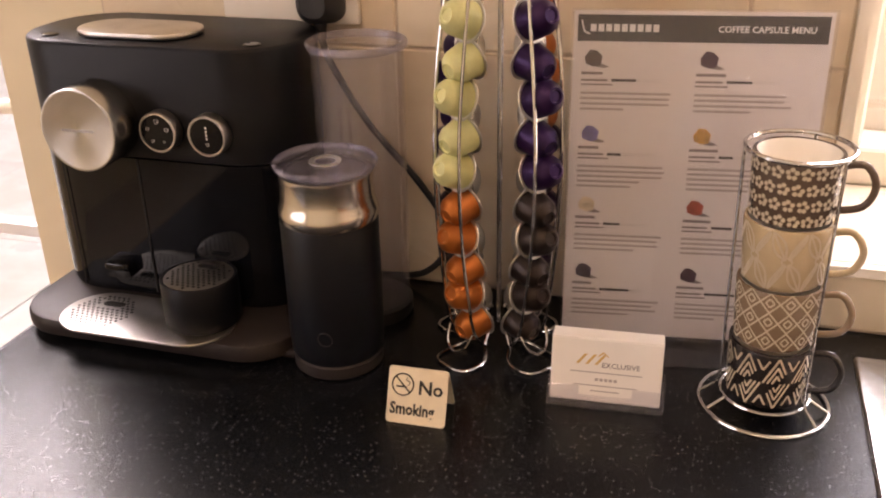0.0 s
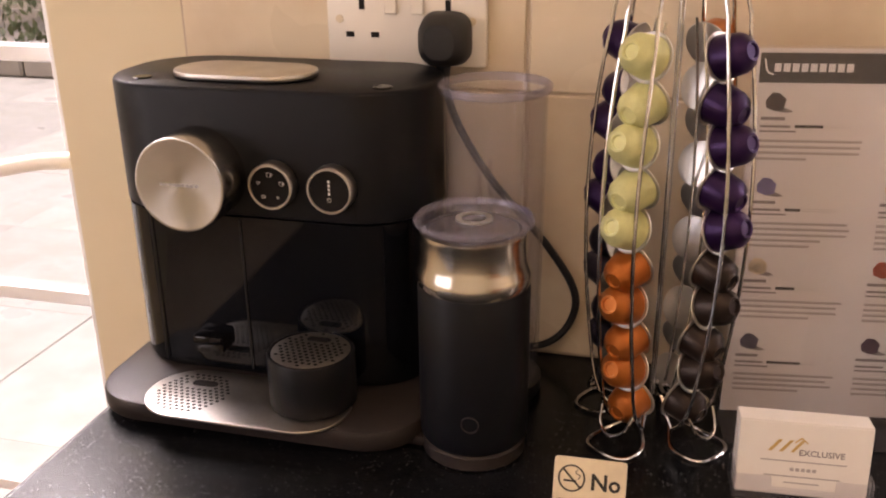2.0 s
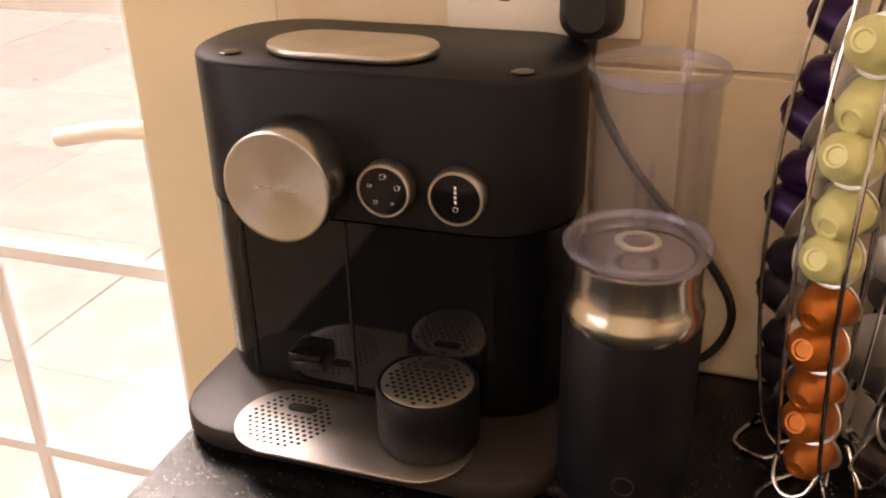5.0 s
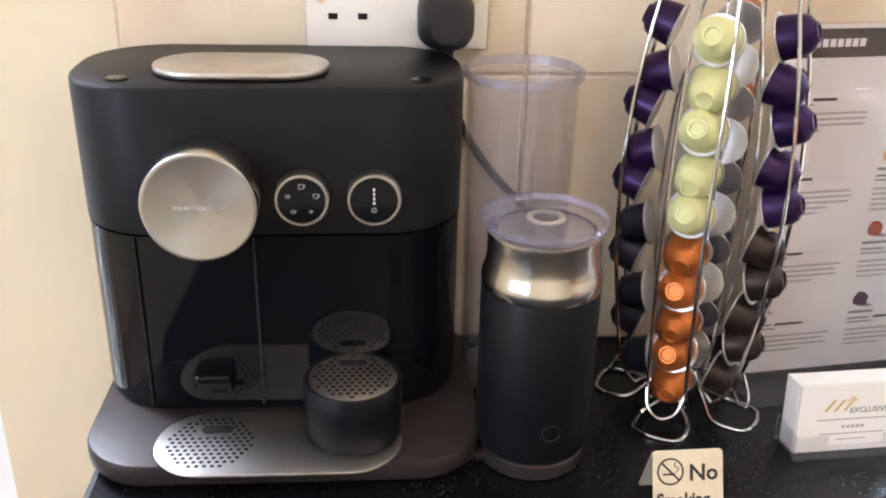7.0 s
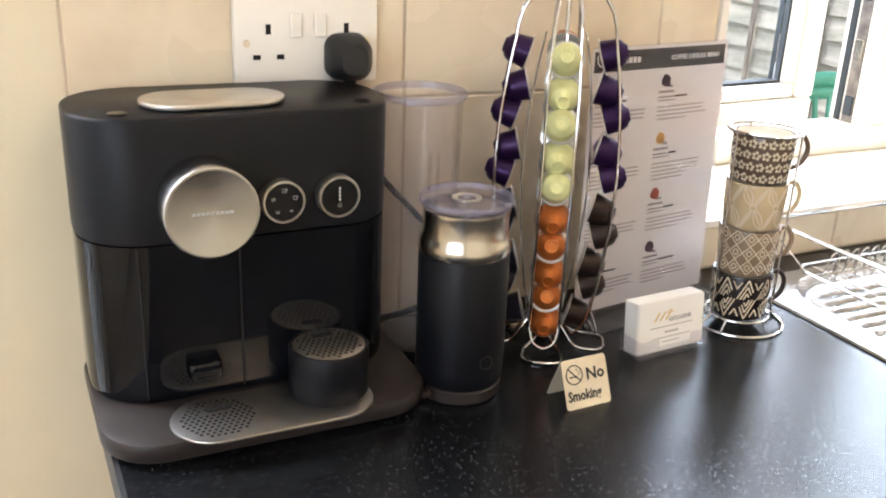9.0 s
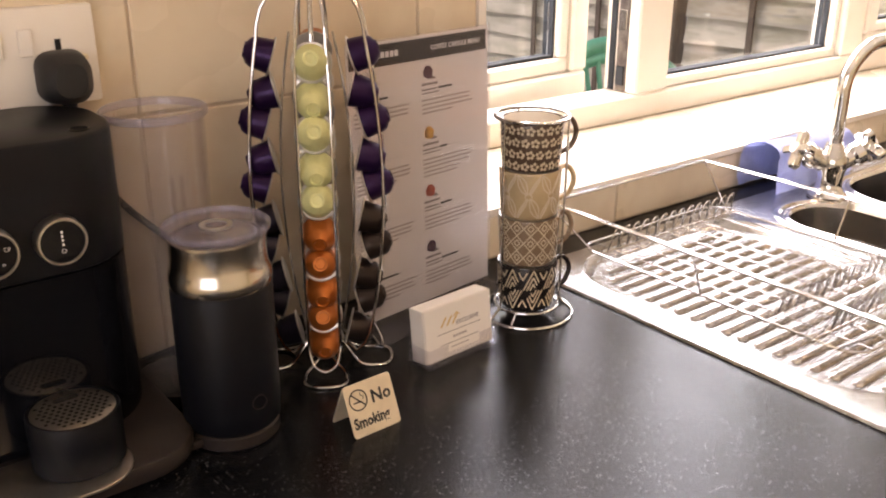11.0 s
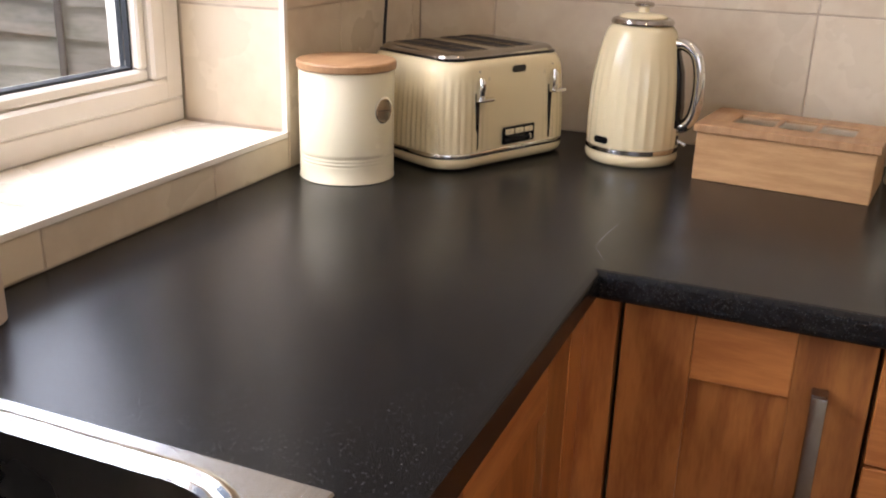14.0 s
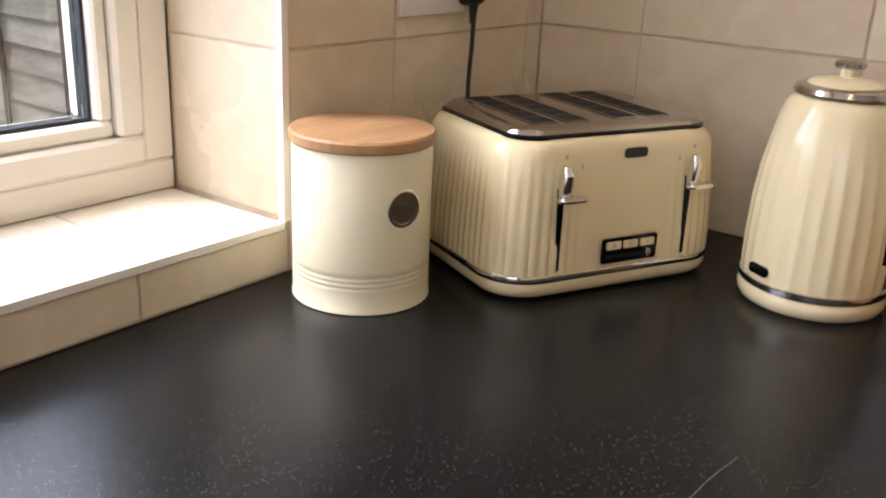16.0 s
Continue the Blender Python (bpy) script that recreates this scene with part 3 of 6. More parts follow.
# flat discs on a plate; their dark colour paints the shade of holes
def hole_dots(cx, cy, r, z, pitch, hr, skip):
    bm = bmesh.new()
    k = int(r / pitch) + 2
    for i in range(-k, k + 1):
        for j in range(-k, k + 1):
            x = (i + 0.5 * (j % 2)) * pitch
            y = j * pitch * 0.866
            if math.hypot(x, y) > r or skip(x, y):
                continue
            ring_ = [bm.verts.new((cx + x + hr * math.cos(a * math.pi / 4), cy + y + hr * math.sin(a * math.pi / 4), z)) for a in range(8)]
            bm.faces.new(ring_)
    return bm


def coffee_machine():
    t = thing("coffee_machine", "matt black coffee pod machine with a large silver dial", "coffee machine", (0.172, 1.80, TOP))
    ground = slab(outline(0.266, 0.183, 0.05, 8, 0.003, -0.0135, (0.045, 0.03, 0.03, 0.045)), 0.004, 0.021, 0.004)
    part("base", ground, "base_grey", t, "dark grey-brown plastic base tray", smooth=True)
    part("foot", slab(outline(0.24, 0.15, 0.03, 8, 0.002, -0.005), 0.0, 0.0038, 0.001), "rubber", t)
    body_o = lambda g=0.0: outline(0.252 - g, 0.124 - g, 0.052 - g / 2, 10, -0.003, 0.019)
    part("lower_body", loft([(body_o(0.004), 0.0215), (body_o(0.001), 0.024), (body_o(0.0), 0.030), (body_o(), 0.1535)]), "gloss", t, "glossy black lower body", smooth=True)
    part("body", loft([(body_o(0.002), 0.1545), (body_o(-0.001), 0.1555), (body_o(-0.002), 0.2475), (body_o(0.000), 0.2495), (body_o(0.003), 0.2505)]), "black", t, "matt black upper body", smooth=True)
    part("door_gap", box(-0.0146, -0.0132, -0.0442, -0.0430, 0.026, 0.153), "recess_shade", t)
    part("side_gap", box(-0.0906, -0.0896, -0.0436, -0.0424, 0.026, 0.153), "recess_shade", t)
    lever = slab(outline(0.112, 0.058, 0.0289, 10, -0.020, 0.0), 0.2515, 0.2565, 0.0015)
    part("top_lever", lever, "alu", t, "brushed aluminium oval top lever", smooth=True)
    for bx in (-0.094, 0.095):
        part("touch_button", lathe([(0.0005, 0), (0.007, 0), (0.0072, 0.0006), (0.006, 0.0012), (0.0005, 0.0013)], 20), "gloss", t).matrix_basis = pose(bx, -0.022, 0.2507)
    face = pose(0, -0.043, 0, 90)
    # the large dial
    dial = part("dial", lathe([(0.0005, -0.002), (0.032, -0.002), (0.0350, 0.0), (0.0350, 0.0325), (0.0343, 0.0338), (0.0330, 0.0341), (0.0320, 0.0338), (0.0005, 0.0332)], 96), "spun", t, "large spun aluminium dial", smooth=True)
    dial.matrix_basis = pose(-0.0400, -0.0445, 0.1870, 90)
    mark = bmesh.new()
    for i in range(9):
        box(-0.0150 + i * 0.0034, -0.0124 + i * 0.0034, -0.0010, 0.0012, 0.0332, 0.0336, bm=mark)
    part("dial_mark", mark, "mark_grey", dial)
    for kx, kind in ((0.019, 0), (0.064, 1)):
        kb = part("button", lathe([(0.0005, 0), (0.0165, 0), (0.0172, 0.001), (0.0172, 0.011), (0.0165, 0.0120), (0.0152, 0.0120), (0.0150, 0.0108), (0.0005, 0.0107)], 48), "alu", t, "silver-rimmed round button", smooth=True)
        kb.matrix_basis = pose(kx, -0.0445, 0.183, 90)
        part("button_face", lathe([(0.0004, 0.0108), (0.0149, 0.0108), (0.0149, 0.0112), (0.0004, 0.0113)], 40), "gloss", kb, "gloss black button face")
        icons = bmesh.new()
        if kind == 0:
            for a, s in ((90, 1.2), (18, 1.1), (162, 0.8), (-54, 0.5), (-126, 0.8)):
                cx, cy = 0.0092 * math.cos(radians(a)), 0.0092 * math.sin(radians(a))
                tube([(cx - 0.0014 * s, cy + 0.0013 * s, 0.0115), (cx - 0.0010 * s, cy - 0.0012 * s, 0.0115), (cx + 0.0010 * s, cy - 0.0012 * s, 0.0115), (cx + 0.0014 * s, cy + 0.0013 * s, 0.0115)], 0.00018, 5, closed=True, bm=icons)
                tube([(cx + 0.0014 * s, cy + 0.001 * s, 0.0115), (cx + 0.0023 * s, cy + 0.0006 * s, 0.0115), (cx + 0.0012 * s, cy - 0.0005 * s, 0.0115)], 0.00016, 5, bm=icons)
        else:
            for i in range(4):
                box(-0.0007, 0.0007, 0.0062 - 0.003 * i, 0.0080 - 0.003 * i, 0.0113, 0.0116, bm=icons)
            tube([(0.0015 * math.cos(k * math.pi / 5), -0.0065 + 0.0015 * math.sin(k * math.pi / 5), 0.0115) for k in range(10)], 0.0002, 5, closed=True, bm=icons)
        part("button_icon", icons, "white_ink", kb)
    # spout and drip tray
    spout = slab(outline(0.026, 0.016, 0.004, 5), 0.0, 0.014, 0.002)
    part("spout", spout, "gloss", t, smooth=True).matrix_basis = pose(-0.046, -0.047, 0.042)
    tray = slab(outline(0.162, 0.070, 0.0345, 12, 0.0, -0.084), 0.0212, 0.0236, 0.0008)
    tr = part("drip_tray", tray, "alu", t, "brushed steel drip tray with round holes", smooth=True)
    part("tray_hole", hole_dots(-0.045, -0.084, 0.0285, 0.02375, 0.0049, 0.0015, lambda x, y: abs(x) < 0.010 and 0.008 < y < 0.020), "recess_shade", tr)
    part("tray_slot", slab(outline(0.021, 0.0085, 0.0042, 6, -0.042, -0.070), 0.0236, 0.0240, 0.0001), "recess_shade", tr)
    cup = part("cup_stand", lathe([(0.0005, 0.0238), (0.031, 0.0238), (0.0325, 0.026), (0.0325, 0.064), (0.0315, 0.0655), (0.0296, 0.0655), (0.0295, 0.064), (0.0005, 0.0639)], 56), "black", t, "black round raised cup stand", smooth=True)
    cup.matrix_basis = pose(0.049, -0.072, 0)
    grid = part("cup_grid", lathe([(0.0005, 0.0640), (0.0292, 0.0640), (0.0292, 0.0649), (0.0285, 0.0653), (0.0005, 0.0653)], 48), "alu", cup, "perforated steel cup grid", smooth=True)
    part("grid_hole", hole_dots(0, 0, 0.0255, 0.0655, 0.0049, 0.0015, lambda x, y: abs(x) < 0.011 and 0.010 < y < 0.022), "recess_shade", grid)
    part("grid_slot", slab(outline(0.019, 0.0075, 0.0037, 6, 0, 0.0165), 0.0654, 0.0657, 0.0001), "recess_shade", grid)
    return t


coffee_machine()


def water_tank():
    t = thing("water_tank", "tall clear plastic water tank with a violet-tinted rim", "water tank", (0.338, 1.822, TOP))
    o = lambda r: [(r * math.cos(2 * math.pi * i / 40), r * math.sin(2 * math.pi * i / 40)) for i in range(40)]
    walls = loft([(o(0.0360), 0.014), (o(0.0370), 0.05), (o(0.0385), 0.240), (o(0.0408), 0.2435), (o(0.0408), 0.2485), (o(0.0388), 0.2485), (o(0.0370), 0.241), (o(0.0350), 0.05), (o(0.0340), 0.018)])
    part("tank_wall", walls, "acrylic", t, "clear plastic tank wall", smooth=True)
    part("tank_base", lathe([(0.0005, 0), (0.038, 0), (0.039, 0.002), (0.039, 0.012), (0.036, 0.0138), (0.0005, 0.0138)], 40), "rubber", t, smooth=True)
    part("tank_rim", lathe([(0.0405, 0.2425), (0.0420, 0.2440), (0.0420, 0.2480), (0.0405, 0.2492), (0.0395, 0.2480)], 56, closed=True), "violet_edge", t, "faint violet rim of the tank", smooth=True)
    part("tank_rib", (lambda b: [box(x - 0.0012, x + 0.0012, -0.0345, -0.0325, 0.03, 0.2, bm=b) for x in (-0.004, 0.004)] and b)(bmesh.new()), "acrylic", t)


water_tank()


def milk_frother():
    t = thing("milk_frother", "black milk frother with steel collar and clear violet-edged lid", "milk frother", (0.343, 1.733, TOP))
    part("frother_base", lathe([(0.0005, 0), (0.035, 0), (0.037, 0.002), (0.037, 0.011), (0.035, 0.013), (0.0005, 0.013)], 48), "base_grey", t, smooth=True)
    part("foot_plate", box(-0.05, -0.02, -0.016, 0.016, 0.002, 0.010, 0.003, 2), "base_grey", t, smooth=True)
    part("jug", lathe([(0.0005, 0.0135), (0.0365, 0.0135), (0.0382, 0.016), (0.0388, 0.030), (0.0388, 0.128), (0.0378, 0.130), (0.0005, 0.130)], 56), "black", t, "matt black jug body", smooth=True)
    part("collar", lathe([(0.0005, 0.1302), (0.0380, 0.1302), (0.0390, 0.1320), (0.0392, 0.1375), (0.0387, 0.1405), (0.0374, 0.1440), (0.0366, 0.1470), (0.0363, 0.1500), (0.0362, 0.1640), (0.0366, 0.1655), (0.0366, 0.1685), (0.0005, 0.1687)], 64), "collar_steel", t, "polished steel collar", smooth=True)
    lid = part("lid", lathe([(0.0005, 0.1690), (0.0345, 0.1690), (0.0350, 0.1715), (0.0392, 0.1725), (0.0402, 0.1745), (0.0402, 0.1765), (0.0386, 0.1780), (0.0366, 0.1772), (0.0350, 0.1748), (0.0005, 0.1745)], 64), "acrylic_violet", t, "clear lid with a violet edge", smooth=True)
    part("lid_edge", lathe([(0.0385, 0.1727), (0.0404, 0.1740), (0.0406, 0.1760), (0.0398, 0.1768), (0.0394, 0.1745)], 64, closed=True), "violet_edge", lid, "violet rim of the lid", smooth=True)
    part("seal", lathe([(0.0300, 0.1688), (0.0325, 0.1688), (0.0325, 0.16895), (0.0300, 0.16895)], 48, closed=True), "rubber", lid)
    part("lid_ring", lathe([(0.0085, 0.1750), (0.0125, 0.1750), (0.0125, 0.1762), (0.0085, 0.1762)], 36, closed=True), "foil", lid, smooth=True)
    pw = tube([(0.006 * math.cos(a * math.pi / 12), 0, 0.006 * math.sin(a * math.pi / 12)) for a in range(24)], 0.0006, 6, closed=True)
    part("power_button", pw, "base_grey", t).matrix_basis = pose(0.006, -0.0386, 0.040)


milk_frother()

# the flex behind the frother
flex = thing("power_cable", "black rubber power cable looped down the tiles", "cable", (0, 0, 0))
part("flex", tube([(0.288, 1.863, 1.158), (0.292, 1.865, 1.135), (0.300, 1.878, 1.105), (0.325, 1.880, 1.065), (0.370, 1.879, 1.015), (0.395, 1.879, 0.975), (0.392, 1.879, 0.945), (0.372, 1.875, 0.925), (0.335, 1.885, 0.9135), (0.30, 1.882, 0.9135)], 0.0032, 8, smooth_steps=6), "rubber", flex, smooth=True)


def socket(x0, x1, z0, z1, y, name_label, with_switches=True):
    t = thing("wall_socket", name_label, "socket", (x0, y, z0))
    w, h = x1 - x0, z1 - z0
    b = box(0, w, -0.009, -0.0005, 0, h, 0.0025, 2)
    part("faceplate", b, "white_plastic", t, smooth=True)
    for s in (0, 1):
        cx = w * (0.23 if s == 0 else 0.77)
        holes = bmesh.new()
        box(cx - 0.0022, cx + 0.0022, -0.0096, -0.0090, h * 0.56, h * 0.56 + 0.0085, bm=holes)
        for dx in (-0.0105, 0.0105):
            box(cx + dx - 0.0033, cx + dx + 0.0033, -0.0096, -0.0090, h * 0.28, h * 0.28 + 0.0042, bm=holes)
        part("pin_hole", holes, "recess_shade", t)
        sx = w * 0.5 + (-0.011 if s == 0 else 0.011)
        part("switch", box(sx - 0.0052, sx + 0.0052, -0.0125, -0.0092, h * 0.52, h * 0.52 + 0.021, 0.001), "white_plastic", t, "white rocker switch")
    for sx in (0.011, w - 0.011):
        part("screw", lathe([(0.0004, 0), (0.0032, 0), (0.003, 0.0008), (0.0004, 0.001)], 14), "brass", t).matrix_basis = pose(sx, -0.0090, h * 0.5 - 0.003, 90)
    return t


socket(0.188, 0.319, 1.158, 1.235, WY, "white plastic double wall socket with brass screws on the tiles")
plug = thing("mains_plug", "black rubber mains plug pushed into the wall socket", "plug", (0.288, WY - 0.0097, 1.181))
part("plug_body", loft([(outline(0.040, 0.040, 0.012, 6), 0.0), (outline(0.041, 0.042, 0.014, 6), 0.004), (outline(0.036, 0.038, 0.014, 6), 0.020), (outline(0.024, 0.026, 0.010, 6), 0.027)]), "rubber", plug, smooth=True).matrix_basis = pose(0, 0, 0, 90)
part("cable_grip", lathe([(0.0045, -0.022), (0.0055, -0.010), (0.007, 0.0)], 14), "rubber", plug, smooth=True).matrix_basis = pose(0, -0.012, -0.012)
socket(2.664, 2.792, 1.1915, 1.265, WY, "white plastic double wall socket on the tiles near the toaster")
plug2 = thing("mains_plug", "black mains plug in the wall socket above the toaster", "plug", (2.795, WY - 0.0097, 1.222))
part("plug_body", loft([(outline(0.036, 0.042, 0.012, 6), 0.0), (outline(0.037, 0.043, 0.014, 6), 0.004), (outline(0.032, 0.038, 0.014, 6), 0.020), (outline(0.022, 0.026, 0.010, 6), 0.027)]), "rubber", plug2, smooth=True).matrix_basis = pose(0, 0, 0, 90)
part("cable_grip", lathe([(0.0040, -0.030), (0.0055, -0.012), (0.009, 0.0)], 14), "rubber", plug2, smooth=True).matrix_basis = pose(0, -0.012, -0.014)
flex2 = thing("power_cable", "black power cable hanging behind the toaster", "cable", (0, 0, 0))
part("flex", tube([(2.795, 1.864, 1.182), (2.794, 1.864, 1.15), (2.796, 1.868, 1.10), (2.802, 1.872, 1.00), (2.81, 1.872, 0.93), (2.84, 1.865, 0.9135)], 0.003, 8, smooth_steps=5), "rubber", flex2, smooth=True)


# ---- capsule stand ----
def capsule_mesh():
    return lathe([(0.0003, 0.0215), (0.0042, 0.0215), (0.0048, 0.0228), (0.0062, 0.0228), (0.0070, 0.0212), (0.0108, 0.0188), (0.0128, 0.0150), (0.0142, 0.0020), (0.0144, 0.0004), (0.0003, 0.0004)], 28)


def rim_mesh():
    return lathe([(0.0003, -0.0008), (0.0145, -0.0010), (0.0165, -0.0006), (0.0168, 0.0), (0.0162, 0.0006), (0.0146, 0.0003), (0.0003, 0.0003)], 28)


def capsule(colour, label):
    c = new("coffee_capsule")
    tagged(c, label, "coffee capsule", "capsules in the wire stand")
    part("capsule_body", capsule_mesh(), "pod_" + colour, c, smooth=True)
    part("foil_lid", rim_mesh(), "foil", c, "silver foil lid", smooth=True)
    return c


CX, CY = 0.466, 1.793
COLS = ((239, ("lime",) * 5 + ("orange",) * 5), (323, ("purple",) * 5 + ("bronze",) * 5), (152, ("purple",) * 5 + ("navy",) * 5), (58, ("orange",) * 4 + ("purple",) * 6))
names = {"lime": "pale lime green coffee capsule with silver foil lid", "orange": "copper orange coffee capsule with silver foil lid",
         "purple": "glossy deep purple coffee capsule with silver foil lid", "bronze": "dark bronze brown coffee capsule with silver foil lid",
         "navy": "near-black coffee capsule with silver foil lid"}
first = {}
ZS = (1.190, 1.162, 1.134, 1.106, 1.078, 1.050, 1.022, 0.996, 0.970, 0.943)


def bow(z):
    """How far the rails stand out from the middle at a height."""
    k = (z - 0.91) / 0.33
    return 0.020 + 0.031 * math.sin(math.pi * min(max(k * 0.84 + 0.07, 0), 1)) ** 0.8


for ang, row in COLS:
    for i, (colour, z) in enumerate(zip(row, ZS)):
        tilt = 72 if i % 2 == 0 else 104
        r = bow(z) - (0.004 if i % 2 == 0 else 0.010) - 0.004
        m = pose(CX, CY, z, 0, 0, ang) @ pose(r, 0, 0) @ pose(0, 0, 0, 0, tilt, 0) @ pose(0, 0, 0, 0, 0, 17 * i)
        if colour not in first:
            c = first[colour] = capsule(colour, names[colour])
            c.matrix_world = m
        else:
            copy_thing(first[colour], m)

stand = thing("capsule_stand", "tall chrome wire capsule stand with bowed rails", "capsule stand", (CX, CY, TOP))
for ang, row in COLS:
    for side in (-1, 1):
        pts = [(bow(z) + 0.006, side * (0.0135 - 0.006 * max(0, (z - 1.17) / 0.12)), z - TOP) for z in [0.918 + 0.024 * k for k in range(14)]]
        pts = [(0.012, side * 0.004, 0.030)] + [(0.030, side * 0.013, 0.014)] + pts[1:] + [(0.012, side * 0.003, 0.365), (0.006, side * 0.002, 0.40)]
        part("rail", tube(pts, 0.0014, 8, smooth_steps=2), "wire", stand, smooth=True).matrix_basis = pose(0, 0, 0, 0, 0, ang)
    back = [(bow(z) - 0.020, 0.0, z - TOP) for z in [0.94 + 0.03 * k for k in range(10)]]
    part("spine", tube(back, 0.0011, 6, smooth_steps=2), "wire", stand, smooth=True).matrix_basis = pose(0, 0, 0, 0, 0, ang)
    loop = [(0.010, 0.003, 0.030), (0.022, 0.006, 0.012), (0.034, 0.017, 0.0025), (0.052, 0.018, 0.0016), (0.060, 0.010, 0.0016), (0.060, -0.010, 0.0016), (0.052, -0.018, 0.0016), (0.034, -0.017, 0.0025), (0.022, -0.006, 0.012), (0.010, -0.003, 0.030)]
    part("foot", tube(loop, 0.0015, 8, smooth_steps=4), "wire", stand, smooth=True).matrix_basis = pose(0, 0, 0, 0, 0, ang)
    yoke = [(0.044, -0.0135, 0.030), (0.050, -0.010, 0.018), (0.053, 0.0, 0.013), (0.050, 0.010, 0.018), (0.044, 0.0135, 0.030)]
    part("stop", tube(yoke, 0.0013, 8, smooth_steps=4), "wire", stand, smooth=True).matrix_basis = pose(0, 0, 0, 0, 0, ang)
part("hub", tube([(0, 0, 0.02), (0, 0, 0.42)], 0.0022, 10), "wire", stand, smooth=True)


# ---- coffee menu ----
def menu():
    t = thing("coffee_menu", "printed coffee capsule menu sheet in a clear acrylic stand", "menu stand", (0.516, 1.815, TOP + 0.0), math.degrees(math.atan2(0.026, 0.188)))
    w, h = 0.190, 0.276
    sheet = new("sheet")
    sheet.parent = t
    sheet.matrix_basis = pose(0, 0.0, 0.004, 90 - 1.5, 0, 0)
    part("paper", box(0.001, w - 0.001, 0.002, h - 0.001, -0.0004, 0.0, 0.0), "paper", sheet, "white paper printed with a capsule list")
    part("holder", box(-0.001, w + 0.001, 0.0, h + 0.001, 0.0016, 0.0024, 0.0002), "acrylic", sheet, "clear acrylic front sheet")
    part("header", box(0.004, w - 0.004, h - 0.024, h - 0.004, 0.0, 0.0003), "ink", sheet, "black header strip")
    # maker's mark as a plain bar shape and the title
    lg = bmesh.new()
    tube([(0.007, h - 0.008, 0.0005), (0.009, h - 0.016, 0.0005), (0.0135, h - 0.0185, 0.0005)], 0.0006, 5, smooth_steps=3, bm=lg)
    for i in range(9):
        box(0.0135 + i * 0.0058, 0.0135 + i * 0.0058 + 0.0043, h - 0.0165, h - 0.0110, 0.0003, 0.0006, bm=lg)
    part("logo_bar", lg, "white_ink", sheet)
    words("title", "COFFEE CAPSULE MENU", 0.0066, pose(w - 0.083, h - 0.0162, 0.00035), "white_ink", sheet, 0.0001, bold=0.00012, stretch=0.98)
    pods = (("bronze", "purple"), ("blue", "gold"), ("ivory", "red"), ("navy", "purple"))
    cols = {"bronze": (0.05, 0.025, 0.022), "purple": (0.06, 0.02, 0.04), "blue": (0.16, 0.14, 0.34), "gold": (0.65, 0.36, 0.08), "ivory": (0.60, 0.50, 0.34), "red": (0.42, 0.07, 0.03), "navy": (0.07, 0.05, 0.09)}
    made = {}
    rnd = random.Random(5)
    for r in range(4):
        for c in range(2):
            x = 0.008 + c * 0.086
            y = h - 0.030 - r * 0.0595
            key = pods[r][c]
            if key not in made:
                made[key] = mat("print_" + key, cols[key], 0.3, second=tuple(v * 1.6 for v in cols[key]), scale=90)
            bm = bmesh.new()
            pts = [(x + 0.002, y - 0.006), (x + 0.006, y - 0.0005), (x + 0.011, y - 0.001), (x + 0.0155, y - 0.005), (x + 0.0145, y - 0.012), (x + 0.009, y - 0.0135), (x + 0.003, y - 0.0110)]
            bm.faces.new([bm.verts.new((a, b, 0.0003)) for a, b in pts])
            bmesh.ops.solidify(bm, geom=bm.faces[:], thickness=0.0002)
            part("capsule_picture", bm, made[key], sheet)
            sh = bmesh.new()
            sh.faces.new([sh.verts.new(p) for p in ((x + 0.010, y - 0.0137, 0.0002), (x + 0.0155, y - 0.0110, 0.0002), (x + 0.021, y - 0.0135, 0.0002), (x + 0.017, y - 0.0143, 0.0002))])
            part("picture_shadow", sh, "ink_grey", sheet)
            ln = bmesh.new()
            box(x, x + 0.016 + 0.006 * c, y - 0.0195, y - 0.0173, 0.0001, 0.0003, bm=ln)
            box(x, x + 0.020, y - 0.0246, y - 0.0230, 0.0001, 0.0003, bm=ln)
            box(x, x + 0.024, y - 0.0278, y - 0.0266, 0.0001, 0.0003, bm=ln)
            part("caption", ln, "ink_grey", sheet)
            n = (7, 7, 4, 4, 5, 6, 9, 9)[r * 2 + c]
            sc = bmesh.new()
            for i in range(n):
                box(x + 0.023 + i * 0.0027, x + 0.0255 + i * 0.0027, y - 0.0247, y - 0.0226, 0.0001, 0.0003, bm=sc)
            part("score_bar", sc, "ink", sheet)
            ln = bmesh.new()
            box(x + 0.023 + n * 0.0027, x + 0.0595, y - 0.0243, y - 0.0241, 0.0001, 0.0003, bm=ln)
            box(x + 0.023 + n * 0.0027, x + 0.0595, y - 0.0229, y - 0.0227, 0.0001, 0.0003, bm=ln)
            for i in range((4, 5, 4, 4)[r]):
                box(x, x + 0.072 - (0.02 + 0.02 * rnd.random() if i > 2 else 0.006 * rnd.random()), y - 0.0348 - i * 0.0042, y - 0.0330 - i * 0.0042, 0.0001, 0.0003, bm=ln)
            part("text_line", ln, "ink_soft", sheet)
    part("stand_base", box(-0.001, w + 0.001, -0.040, 0.036, 0.0, 0.0022, 0.0006), "acrylic", t, "clear acrylic foot")
    return t


menu()


